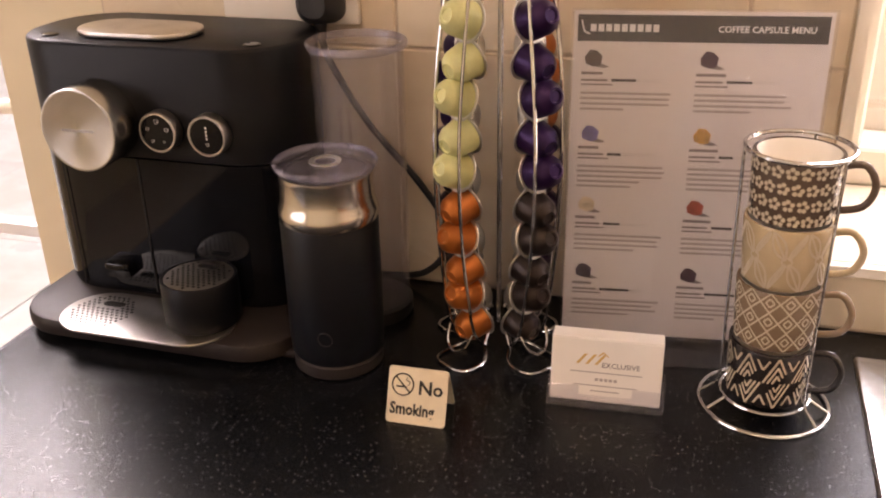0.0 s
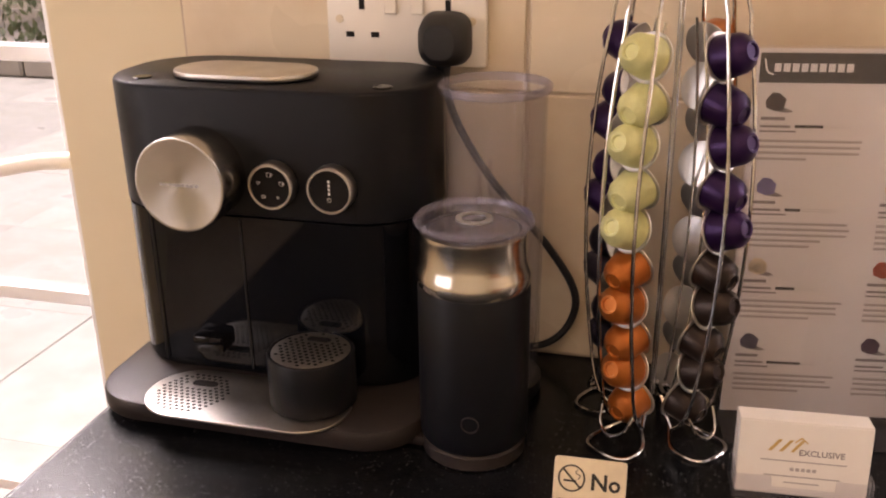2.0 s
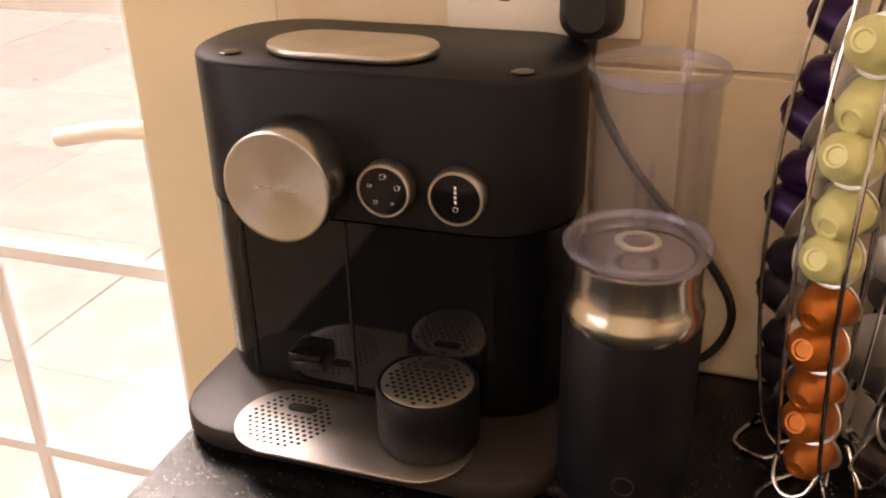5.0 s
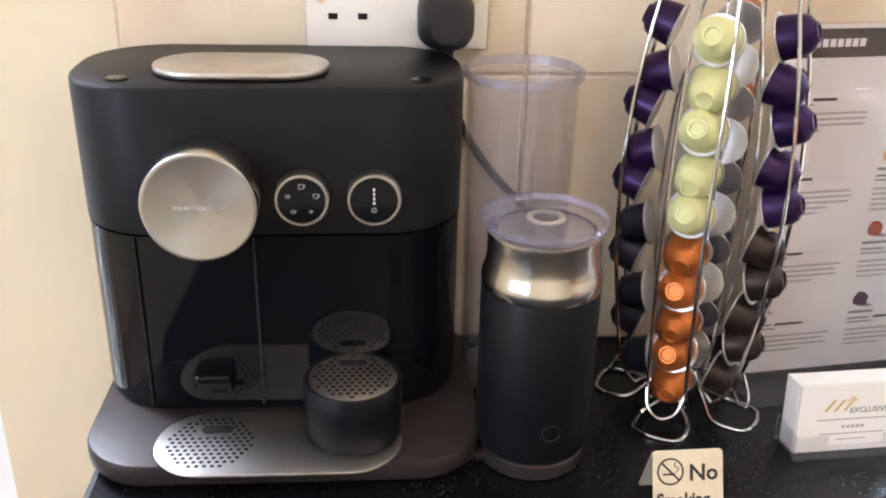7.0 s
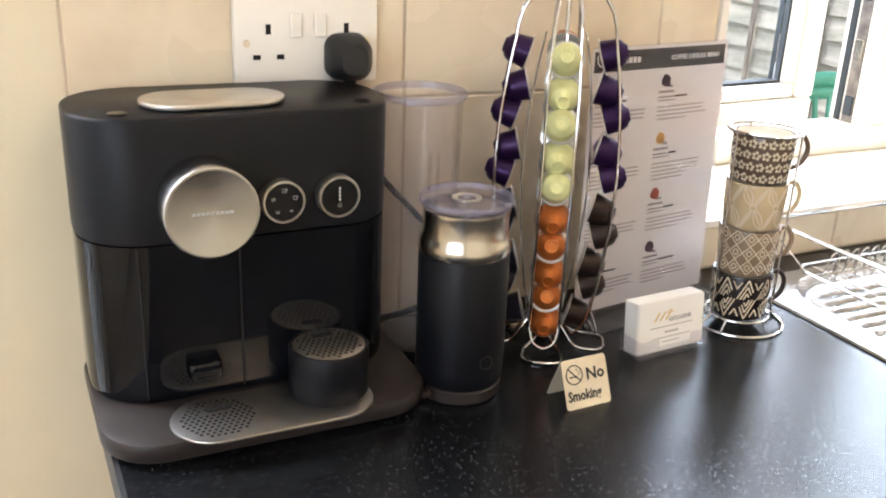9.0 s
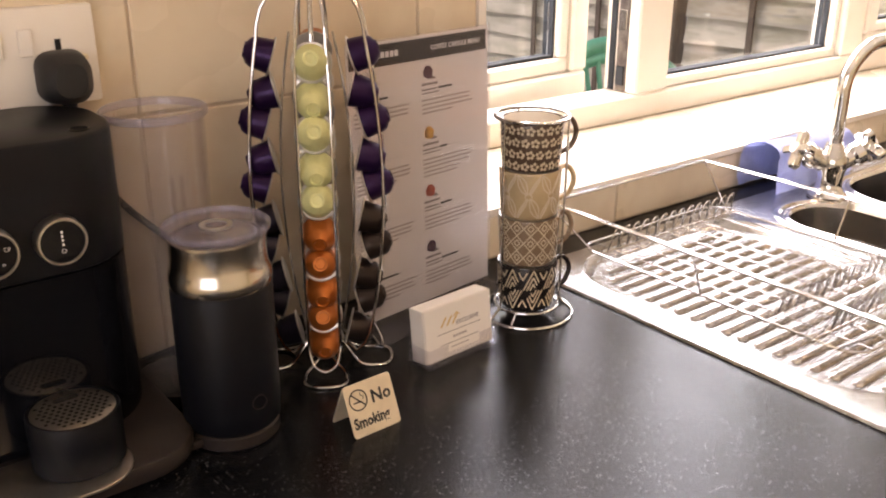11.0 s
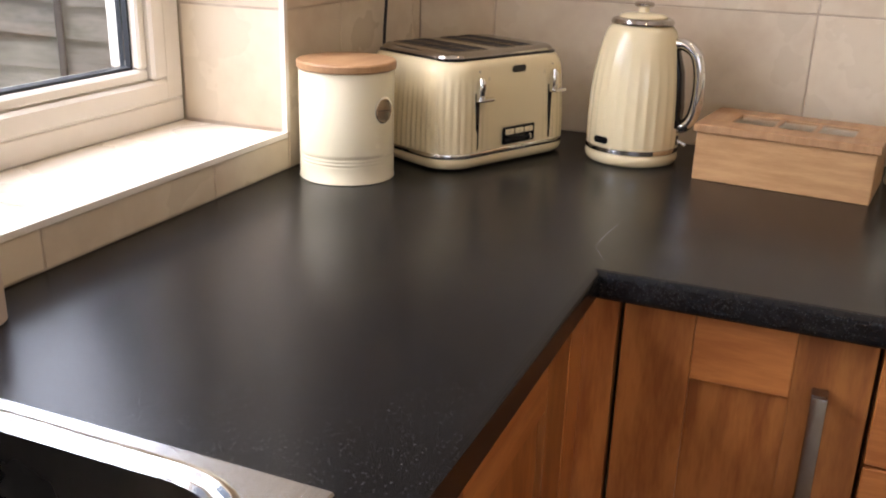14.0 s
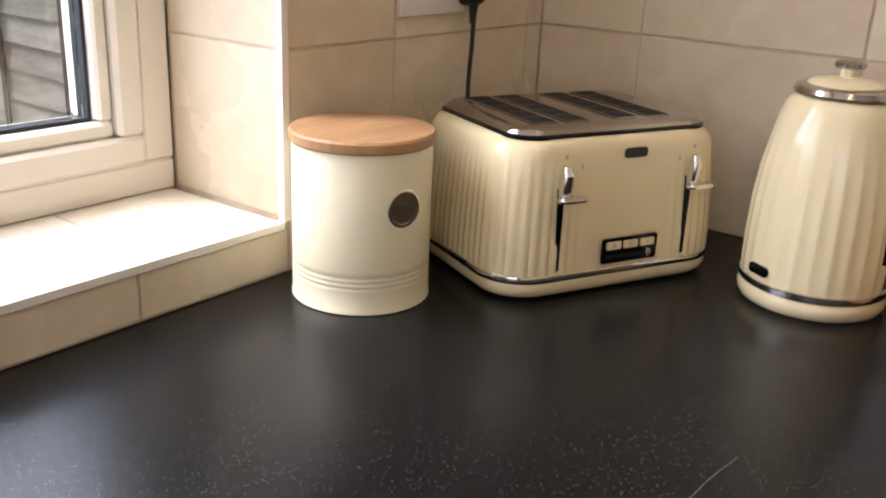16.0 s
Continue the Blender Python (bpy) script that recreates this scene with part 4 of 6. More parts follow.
# ---- business cards ----
def cards():
    t = thing("card_holder", "clear acrylic holder filled with white business cards", "card holder", (0.5665, 1.728, TOP), 4.0)
    w, d = 0.088, 0.030
    b = bmesh.new()
    box(-w / 2, w / 2, -d / 2 + 0.001, d / 2, 0.0, 0.0025, 0.0006, bm=b)
    box(-w / 2, -w / 2 + 0.024, -d / 2, -d / 2 + 0.002, 0.0, 0.020, 0.0006, bm=b)
    box(w / 2 - 0.024, w / 2, -d / 2, -d / 2 + 0.002, 0.0, 0.020, 0.0006, bm=b)
    box(-w / 2 + 0.024, w / 2 - 0.024, -d / 2, -d / 2 + 0.002, 0.0, 0.012, 0.0006, bm=b)
    box(-w / 2, -w / 2 + 0.002, -d / 2 + 0.0022, d / 2, 0.0026, 0.020, 0.0006, bm=b)
    box(w / 2 - 0.002, w / 2, -d / 2 + 0.0022, d / 2, 0.0026, 0.020, 0.0006, bm=b)
    part("tray", b, "acrylic", t, "clear acrylic card tray")
    deck = thing("business_card", "stack of white business cards with a gold logo", "business cards", (0.5660, 1.7285, TOP + 0.0028), 4.0)
    stack = box(-0.0415, 0.0415, -0.0085, 0.0095, 0.0, 0.052, 0.0005)
    part("card_block", stack, "card", deck).matrix_basis = pose(0, 0, 0, -6, 0, 0)
    face = new("front_card")
    face.parent = deck
    face.matrix_basis = pose(-0.0410, -0.0105, 0.0015, 84, 0, 0)
    part("card_face", box(0, 0.082, 0, 0.051, -0.0006, 0.0, 0.0), "card", face)
    g = bmesh.new()
    for x0 in (0.018, 0.025, 0.032):
        g.faces.new([g.verts.new(p) for p in ((x0, 0.031, 0.0003), (x0 + 0.0024, 0.031, 0.0003), (x0 + 0.0088, 0.0395, 0.0003), (x0 + 0.0064, 0.0395, 0.0003))])
    g.faces.new([g.verts.new(p) for p in ((0.0345, 0.0385, 0.0003), (0.0385, 0.042, 0.0003), (0.0425, 0.0385, 0.0003), (0.0425, 0.0376, 0.0003), (0.0385, 0.0405, 0.0003), (0.0345, 0.0372, 0.0003))])
    part("gold_logo", g, "gold", face)
    words("word", "EXCLUSIVE", 0.0058, pose(0.0375, 0.0290, 0.0001), "ink_grey", face, 0.0001, bold=0.00008, stretch=1.0)
    ln = bmesh.new()
    for a, b_, z in ((0.014, 0.068, 0.0240), (0.017, 0.065, 0.0130), (0.030, 0.052, 0.0085)):
        box(a, b_, z, z + 0.0009, 0.0001, 0.0003, bm=ln)
    for i in range(5):
        box(0.033 + i * 0.0035, 0.0355 + i * 0.0035, 0.0175, 0.0198, 0.0001, 0.0003, bm=ln)
    part("text_line", ln, "ink_soft", face)


cards()


def no_smoking():
    t = thing("no_smoking_sign", "small folded champagne metal no smoking sign", "sign", (0.4335, 1.6705, TOP), 2.0)
    w, h, th = 0.046, 0.043, 0.0009
    front = slab(outline(w, h, 0.003, 4, 0, h / 2), -th, 0.0, 0.0002)
    f = part("front_panel", front, "brass", t, "champagne metal front panel")
    f.matrix_basis = pose(0, -0.0125, 0.0, 67, 0, 0)
    bk = slab(outline(w, h, 0.003, 4, 0, h / 2), 0.0, th, 0.0002)
    part("back_panel", bk, "brass", t).matrix_basis = pose(0, 0.0215, 0.0, 113, 0, 0)
    s = bmesh.new()
    tube([(-0.0115 + 0.0082 * math.cos(a * math.pi / 18), 0.0295 + 0.0082 * math.sin(a * math.pi / 18), 0.0002) for a in range(36)], 0.00055, 6, closed=True, bm=s)
    tube([(-0.0173, 0.0353, 0.0002), (-0.0057, 0.0237, 0.0002)], 0.0006, 6, bm=s)
    box(-0.0165, -0.0085, 0.0272, 0.0284, 0.0, 0.0004, bm=s)
    tube([(-0.0075, 0.0290, 0.0002), (-0.0060, 0.0315, 0.0002), (-0.0090, 0.0330, 0.0002), (-0.0080, 0.0352, 0.0002)], 0.0003, 5, smooth_steps=3, bm=s)
    part("symbol", s, "ink", f)
    words("word", "No", 0.0145, pose(0.0005, 0.0235, 0.0001), "ink", f, 0.0001, bold=0.00035, stretch=1.0)
    words("word", "Smoking", 0.0122, pose(-0.0205, 0.0072, 0.0001), "ink", f, 0.0001, bold=0.00038, stretch=0.83)


no_smoking()


# ---- mug tower ----
def mug(z, kind):
    spec = {
        "flowers": ("brown and cream blossom patterned espresso mug", (0.10, 0.065, 0.045)),
        "leaves": ("cream and tan leaf patterned espresso mug", (0.52, 0.40, 0.24)),
        "lattice": ("brown and cream diamond lattice patterned espresso mug", (0.24, 0.165, 0.105)),
        "maze": ("near-black and cream key patterned espresso mug", (0.022, 0.016, 0.014))}[kind]
    m_body = mat("glaze_" + kind, spec[1], 0.25, second=tuple(v * 0.85 for v in spec[1]), scale=30, coat=0.4)
    t = thing("espresso_mug", spec[0] + " in a chrome tower", "mug", (0.683, 1.756, z), 0, "stacked mugs in the tower")
    R, H = 0.0308, 0.0480
    part("cup", lathe([(0.0005, 0.0), (R - 0.006, 0.0), (R - 0.0035, 0.002), (R - 0.0025, 0.006), (R, H - 0.002), (R - 0.0006, H), (R - 0.0026, H), (R - 0.0034, H - 0.002), (R - 0.006, 0.006), (0.0005, 0.004)], 44), m_body, t, smooth=True)
    part("inside", lathe([(R - 0.0031, H - 0.0004), (R - 0.0036, H - 0.002), (R - 0.0064, 0.0066), (0.0005, 0.0046), (0.0005, 0.0042), (R - 0.0060, 0.0062), (R - 0.0034, H - 0.002)], 44, cap=False, closed=True), "mug_in", t, "white glazed inside", smooth=True)
    hd = tube([(R - 0.003, 0, H * 0.84), (R + 0.012, 0, H * 0.90), (R + 0.020, 0, H * 0.62), (R + 0.014, 0, H * 0.30), (R - 0.003, 0, H * 0.18)], 0.0026, 10, smooth_steps=5)
    part("handle", hd, m_body, t, smooth=True).matrix_basis = pose(0, 0, 0, 0, 0, -12)
    relief = bmesh.new()

    def on(a, z_, d=0.0004):
        r = R - 0.0025 + 0.0025 * (z_ / H) + d
        return (r * math.cos(a), r * math.sin(a), z_)

    def stroke(pts, wid=0.0012, dd=0.0003):
        """A raised line laid on the side of the mug."""
        up = []
        for i, (a, z_) in enumerate(pts):
            a0, z0 = pts[max(i - 1, 0)]
            a1, z1 = pts[min(i + 1, len(pts) - 1)]
            dx, dz = (a1 - a0) * R, z1 - z0
            L = math.hypot(dx, dz) or 1
            nx, nz = -dz / L * wid / 2, dx / L * wid / 2
            up.append((relief.verts.new(on(a + nx / R, z_ + nz, dd)), relief.verts.new(on(a - nx / R, z_ - nz, dd))))
        for p, q in zip(up, up[1:]):
            relief.faces.new((p[0], p[1], q[1], q[0]))

    def line(a0, z0, a1, z1, wid=0.0012):
        n = 5
        stroke([(a0 + (a1 - a0) * i / n, z0 + (z1 - z0) * i / n) for i in range(n + 1)], wid)

    def dot(a, z_, r):
        c = [relief.verts.new(on(a + r / R * math.cos(k * math.pi / 4), z_ + r * math.sin(k * math.pi / 4))) for k in range(8)]
        relief.faces.new(c)

    step = 2 * math.pi / 12
    if kind == "flowers":
        rr = random.Random(3)
        for i in range(20):
            for j in range(4):
                a = (i + 0.5 * (j % 2)) * 2 * math.pi / 20
                z_ = 0.0065 + j * 0.0115
                for k in range(5):
                    b = k * 2 * math.pi / 5 + rr.random() * 0.4
                    dot(a + 0.0030 / R * math.cos(b), z_ + 0.0030 * math.sin(b), 0.0017)
    elif kind == "leaves":
        for i in range(8):
            a0 = i * math.pi / 4
            for sgn in (-1, 1):
                for (za, zb) in ((0.003, 0.024), (0.047, 0.027)):
                    mid = (a0 + sgn * 0.20, (za + zb) / 2)
                    for off in (-0.0042, 0.0, 0.0042):
                        n = 8
                        stroke([(a0 + sgn * (0.36 - 0.32 * k / n) + off / R * math.sin(math.pi * k / n) * 0.8, za + (zb - za) * k / n + off * 0.7 * math.sin(math.pi * k / n)) for k in range(n + 1)], 0.0014)
            stroke([(a0 + 0.0035 / R * math.cos(k * math.pi / 5), 0.0255 + 0.0035 * math.sin(k * math.pi / 5)) for k in range(11)], 0.0013)
    elif kind == "lattice":
        for i in range(14):
            a0 = i * 2 * math.pi / 14
            w = 2 * math.pi / 14
            for j in range(3):
                z0 = 0.003 + j * 0.0155
                cz = z0 + 0.0077
                for q in (1.0, 0.45):
                    hw, hh = w / 2 * q, 0.0077 * q
                    for (p0, p1) in (((-1, 0), (0, 1)), ((0, 1), (1, 0)), ((1, 0), (0, -1)), ((0, -1), (-1, 0))):
                        line(a0 + p0[0] * hw, cz + p0[1] * hh, a0 + p1[0] * hw, cz + p1[1] * hh, 0.0013)
    else:
        for i in range(9):
            a0 = i * 2 * math.pi / 9
            w = 2 * math.pi / 9
            for q in (1.0, 0.66, 0.33):
                hw, hh = w / 2 * q * 0.92, 0.0225 * q * 0.95
                line(a0 - hw, 0.025, a0, 0.025 + hh, 0.0016)
                line(a0, 0.025 + hh, a0 + hw * 0.6, 0.025 + hh * 0.4, 0.0016)
                line(a0 + hw, 0.025, a0, 0.025 - hh, 0.0016)
                line(a0, 0.025 - hh, a0 - hw * 0.6, 0.025 - hh * 0.4, 0.0016)
            for zz in (0.006, 0.044):
                line(a0 + w * 0.30, zz, a0 + w * 0.5, zz + (0.008 if zz < 0.02 else -0.008), 0.0016)
                line(a0 + w * 0.70, zz, a0 + w * 0.5, zz + (0.008 if zz < 0.02 else -0.008), 0.0016)
    part("pattern", relief, "mug_pale", t, "raised cream glaze pattern")


M["mug_pale"] = mat("cream_glaze_lines", (0.60, 0.50, 0.36), 0.3, second=(0.54, 0.45, 0.32), scale=40)
for z, kind in ((0.9205, "maze"), (0.9690, "lattice"), (1.0175, "leaves"), (1.0660, "flowers")):
    mug(z, kind)

tower = thing("mug_tower", "chrome wire mug tower with two rings joined by short spokes", "mug rack", (0.683, 1.756, TOP))
ring_pts = lambda r, z, n=40: [(r * math.cos(2 * math.pi * i / n), r * math.sin(2 * math.pi * i / n), z) for i in range(n)]
part("base_ring", tube(ring_pts(0.0475, 0.0016), 0.0016, 8, closed=True), "wire", tower, smooth=True)
part("seat_ring", tube(ring_pts(0.0325, 0.0108), 0.0014, 8, closed=True), "wire", tower, smooth=True)
part("top_ring", tube(ring_pts(0.0358, 0.2060), 0.0018, 8, closed=True), "wire", tower, smooth=True)
for a in (180, 322, 70):
    part("rod", tube([(0.0475, 0, 0.0026), (0.0365, 0, 0.0120), (0.0335, 0, 0.0180), (0.0356, 0, 0.2060)], 0.0012, 8), "wire", tower, smooth=True).matrix_basis = pose(0, 0, 0, 0, 0, a)
    part("spoke", tube([(0.0465, 0, 0.003), (0.0325, 0, 0.0108)], 0.0012, 8), "wire", tower, smooth=True).matrix_basis = pose(0, 0, 0, 0, 0, a + 30)

# ---- sink ----
def rr(x0, x1, y0, y1, r, n=8):
    return outline(x1 - x0, y1 - y0, r, n, (x0 + x1) / 2, (y0 + y1) / 2)


def sink():
    t = thing("sink", "brushed steel one and a half bowl sink with ribbed drainer", "sink", (0, 0, 0))
    zt = TOP + 0.0035
    X0, X1, Y0, Y1 = 0.757, 1.700, 1.368, 1.838
    xa, xb = 1.112, 1.280

    def cell(name, x0, x1, mat_name, layers, label):
        outer = rr(x0, x1, Y0, Y1, 0.0006)
        part(name, loft([(outer, zt)] + layers, cap=False), mat_name, t, label, smooth=True)

    part("deck_edge", loft([(rr(X0, X1, Y0, Y1, 0.0006), zt), (rr(X0 - 0.002, X1 + 0.002, Y0 - 0.002, Y1 + 0.002, 0.003), TOP + 0.0012), (rr(X0 - 0.002, X1 + 0.002, Y0 - 0.002, Y1 + 0.002, 0.003), TOP + 0.0001)], cap=False), "steel", t, smooth=True)
    d = loft([(rr(X0, xa, Y0, Y1, 0.0006), zt), (rr(0.780, 1.102, 1.410, 1.822, 0.085), zt), (rr(0.783, 1.099, 1.413, 1.819, 0.083), zt + 0.0012), (rr(0.787, 1.095, 1.417, 1.815, 0.080), zt - 0.001), (rr(0.794, 1.088, 1.424, 1.808, 0.074), zt - 0.009), (rr(0.802, 1.080, 1.432, 1.800, 0.068), zt - 0.010)], cap=False)
    top_ring = [v for v in d.verts if abs(v.co.z - (zt - 0.010)) < 1e-6]
    d.faces.new(top_ring)
    part("drainer", d, "steel", t, "brushed steel drainer", smooth=True)
    for i in range(18):
        y = 1.448 + i * 0.0198
        edge = min(y - 1.432, 1.80 - y)
        inset = 0.0 if edge > 0.06 else 0.06 - math.sqrt(max(0.06 ** 2 - (0.06 - edge) ** 2, 0.0))
        rb = loft([(outline(0.256 - 2 * inset, 0.0128, 0.0062, 6, 0.941, y), zt - 0.0102), (outline(0.252 - 2 * inset, 0.0106, 0.0052, 6, 0.941, y), zt - 0.0078),
                   (outline(0.246 - 2 * inset, 0.0070, 0.0034, 6, 0.941, y), zt - 0.0062), (outline(0.240 - 2 * inset, 0.0030, 0.0014, 6, 0.941, y), zt - 0.0057)])
        part("drainer_rib", rb, "steel", t, smooth=True)

    def bowl(name, cx0, cx1, x0, x1, y0, y1, r, depth, label):
        g = lambda k, q=0.0: rr(x0 + k, x1 - k, y0 + k, y1 - k, max(r - k * 0.6, 0.02))
        step = 0.068 if depth > 0.1 else 0.042
        o = lambda k: rr(x0 - k, x1 + k, y0 - k, y1 + k, r + k)
        layers = [(rr(cx0, cx1, Y0, Y1, 0.0006), zt), (o(0.021), zt), (o(0.018), zt + 0.0016), (o(0.0145), zt + 0.0018), (o(0.011), zt - 0.0022), (o(0.0075), zt - 0.0026), (o(0.005), zt - 0.0004),
                  (o(0.002), zt + 0.0002), (g(0.001), zt - 0.004), (g(0.004), zt - 0.030), (g(0.0065), zt - step), (g(0.0080), zt - step - 0.0006), (g(0.0120), zt - step - 0.0016), (g(0.0132), zt - step - 0.0026), (g(0.0145), zt - depth * 0.72), (g(0.017), zt - depth * 0.93), (g(0.026), zt - depth * 0.99), (g(0.05 if x1 - x0 > 0.2 else 0.044), zt - depth)]
        # one steel in three tones: rim lightened and bowl darkened for what they mirror
        part("bowl_rim", loft(layers[1:9], cap=False), "rimsteel", t, "polished pressed steel bowl rim", smooth=True)
        part("deck_plate", loft(layers[:2], cap=False), "steel", t, "brushed steel deck round the bowl", smooth=True)
        b = loft(layers[8:], cap=False)
        last = [v for v in b.verts if abs(v.co.z - (zt - depth)) < 1e-6]
        b.faces.new(last)
        ob = part(name, b, "bowlsteel_dim", t, label, smooth=True)
        w = part("waste", lathe([(0.0005, 0.0005), (0.012, 0.0005), (0.014, 0.0025), (0.032, 0.0025), (0.034, 0.0), (0.0005, 0.0)], 32), "chrome", t, "chrome waste ring", smooth=True)
        w.matrix_basis = pose((x0 + x1) / 2, (y0 + y1) / 2, zt - depth + 0.0004)
        return ob

    bowl("small_bowl", xa, xb, 1.136, 1.256, 1.452, 1.770, 0.056, 0.095, "satin steel half bowl")
    bowl("main_bowl", xb, X1, 1.312, 1.666, 1.406, 1.796, 0.080, 0.190, "satin steel main bowl")
    k = part("plug_control", lathe([(0.0005, 0.0), (0.018, 0.0), (0.0185, 0.0015), (0.0165, 0.0035), (0.0135, 0.0048), (0.0005, 0.005)], 32), "steel", t, "round chrome plug control knob", smooth=True)
    k.matrix_basis = pose(1.268, 1.412, zt + 0.0004)


sink()


def tap():
    t = thing("kitchen_tap", "chrome swan neck mixer tap with two cross head handles", "tap", (1.268, 1.772, TOP + 0.0043))
    part("tap_base", lathe([(0.0005, 0), (0.027, 0), (0.027, 0.004), (0.020, 0.009), (0.0165, 0.020), (0.0175, 0.034), (0.021, 0.044), (0.021, 0.058), (0.015, 0.066), (0.0105, 0.078), (0.0005, 0.079)], 36), "chrome", t, smooth=True)
    sx, sy = 0.975, -0.22
    prof = [(0, 0.078), (0, 0.120), (0.001, 0.160), (0.012, 0.186), (0.035, 0.206), (0.063, 0.212), (0.095, 0.204), (0.120, 0.182), (0.135, 0.152), (0.141, 0.128)]
    part("neck", tube([(sx * a, sy * a, z) for a, z in prof], 0.0095, 16, smooth_steps=5), "chrome", t, "curved chrome spout", smooth=True)
    noz = part("nozzle", lathe([(0.0005, 0), (0.0105, 0), (0.0115, 0.002), (0.0115, 0.016), (0.0100, 0.018), (0.0005, 0.018)], 24), "chrome", t, smooth=True)
    noz.matrix_basis = Matrix.Translation((sx * 0.1415, sy * 0.1415, 0.116)) @ pose(0, 0, 0, 0, -9, -12)
    for s in (-1, 1):
        arm = new("tap_handle")
        arm.parent = t
        arm.matrix_basis = pose(0, 0, 0.050, 0, 0, -26 if s > 0 else 154) @ pose(0.016, 0, 0, 0, 62, 0)
        part("stem", lathe([(0.0005, 0), (0.0125, 0), (0.0125, 0.012), (0.0165, 0.016), (0.0165, 0.028), (0.010, 0.033), (0.008, 0.040), (0.0005, 0.041)], 24), "chrome", arm, smooth=True)
        cross = bmesh.new()
        for a in (0, 90):
            c = loft([(outline(0.050, 0.010, 0.0045, 5), 0.036), (outline(0.056, 0.013, 0.006, 5), 0.039), (outline(0.056, 0.013, 0.006, 5), 0.047), (outline(0.050, 0.009, 0.004, 5), 0.050)])
            join(cross, c, pose(0, 0, 0, 0, 0, a + 20))
        part("cross_head", cross, "chrome", arm, smooth=True)
        part("cap", lathe([(0.0005, 0.050), (0.008, 0.050), (0.0075, 0.053), (0.0005, 0.0545)], 20), "mug_in", arm, "white ceramic tap cap", smooth=True)


tap()


def dish_rack():
    t = thing("dish_rack", "empty chrome wire dish rack standing on the sink drainer", "dish rack", (0, 0, 0))
    x0, x1, y0, y1 = 0.818, 1.112, 1.443, 1.868
    zr, zb = 0.972, 0.9215
    rimb = bmesh.new()
    for q in ((x0 - 0.0035, x1 + 0.0035, y0 - 0.0025, y0 + 0.0025), (x0 - 0.0035, x1 + 0.0035, y1 - 0.0025, y1 + 0.0025)):
        box(q[0], q[1], q[2] - 0.001, q[3] + 0.001, zr - 0.0012, zr + 0.0012, 0.0008, bm=rimb)
    for q in ((x0 - 0.0035, x0 + 0.0035), (x1 - 0.0035, x1 + 0.0035)):
        box(q[0], q[1], y0 + 0.0037, y1 - 0.0037, zr - 0.0012, zr + 0.0012, 0.0008, bm=rimb)
    part("rim", rimb, "wire", t, "flat chrome rim")
    i0, i1, j0, j1 = x0 + 0.02, x1 - 0.02, y0 + 0.035, y1 - 0.035
    base = outline(i1 - i0, j1 - j0, 0.025, 6, (i0 + i1) / 2, (j0 + j1) / 2)
    part("bottom_frame", tube([(x, y, zb) for x, y in base], 0.0016, 8, closed=True), "wire", t, smooth=True)
    for cx, cy, bx, by in ((x0, y0, i0, j0 + 0.02), (x1, y0, i1, j0 + 0.02), (x0, y1, i0, j1 - 0.02), (x1, y1, i1, j1 - 0.02), (x0, (y0 + y1) / 2, i0, (y0 + y1) / 2), (x1, (y0 + y1) / 2, i1, (y0 + y1) / 2)):
        part("post", tube([(cx, cy, zr - 0.0014), (bx, by, zb + 0.001)], 0.0012, 8), "wire", t, smooth=True)
    for k in range(7):
        x = i0 + 0.030 + k * (i1 - i0 - 0.06) / 6
        part("bottom_wire", tube([(x, j0 + 0.0005, zb - 0.0022), (x, j1 - 0.0005, zb - 0.0022)], 0.0010, 6), "wire", t, smooth=True)
    for row, y in enumerate((j0 + 0.045, j0 + 0.095, j1 - 0.035)):
        pts = []
        n = 14
        for k in range(n):
            x = i0 + 0.012 + k * (i1 - i0 - 0.024) / n
            w = (i1 - i0 - 0.024) / n
            pts += [(x, y, zb + 0.002), (x + 0.22 * w, y - 0.006, zb + 0.026), (x + 0.5 * w, y - 0.008, zb + 0.031), (x + 0.78 * w, y - 0.006, zb + 0.026)]
        pts.append((i1 - 0.012, y, zb + 0.002))
        part("prong_wire", tube(pts, 0.0010, 6, smooth_steps=2), "wire", t, "row of looped plate prongs", smooth=True)
        part("prong_rail", tube([(i0, y, zb + 0.001), (i1, y, zb + 0.001)], 0.0011, 6), "wire", t, smooth=True)


dish_rack()


def soap():
    t = thing("soap_dispenser", "beige ceramic soap dispenser with a chrome pump", "soap dispenser", (1.812, 1.838, TOP))
    part("bottle", lathe([(0.0005, 0), (0.024, 0), (0.026, 0.002), (0.026, 0.085), (0.0245, 0.089), (0.018, 0.091), (0.0005, 0.0912)], 40), "ceramic", t, smooth=True)
    part("collar", lathe([(0.0005, 0.0914), (0.0115, 0.0914), (0.012, 0.094), (0.011, 0.108), (0.006, 0.110), (0.0035, 0.112), (0.0035, 0.135), (0.0005, 0.135)], 24), "chrome", t, smooth=True)
    hd = lathe([(0.0005, 0.1352), (0.0075, 0.1352), (0.008, 0.138), (0.0075, 0.148), (0.006, 0.150), (0.0005, 0.150)], 20)
    tube([(0.004, 0, 0.1455), (0.022, -0.010, 0.146), (0.032, -0.0155, 0.142)], 0.0032, 10, smooth_steps=3, bm=hd)
    part("pump_head", hd, "chrome", t, smooth=True)


soap()

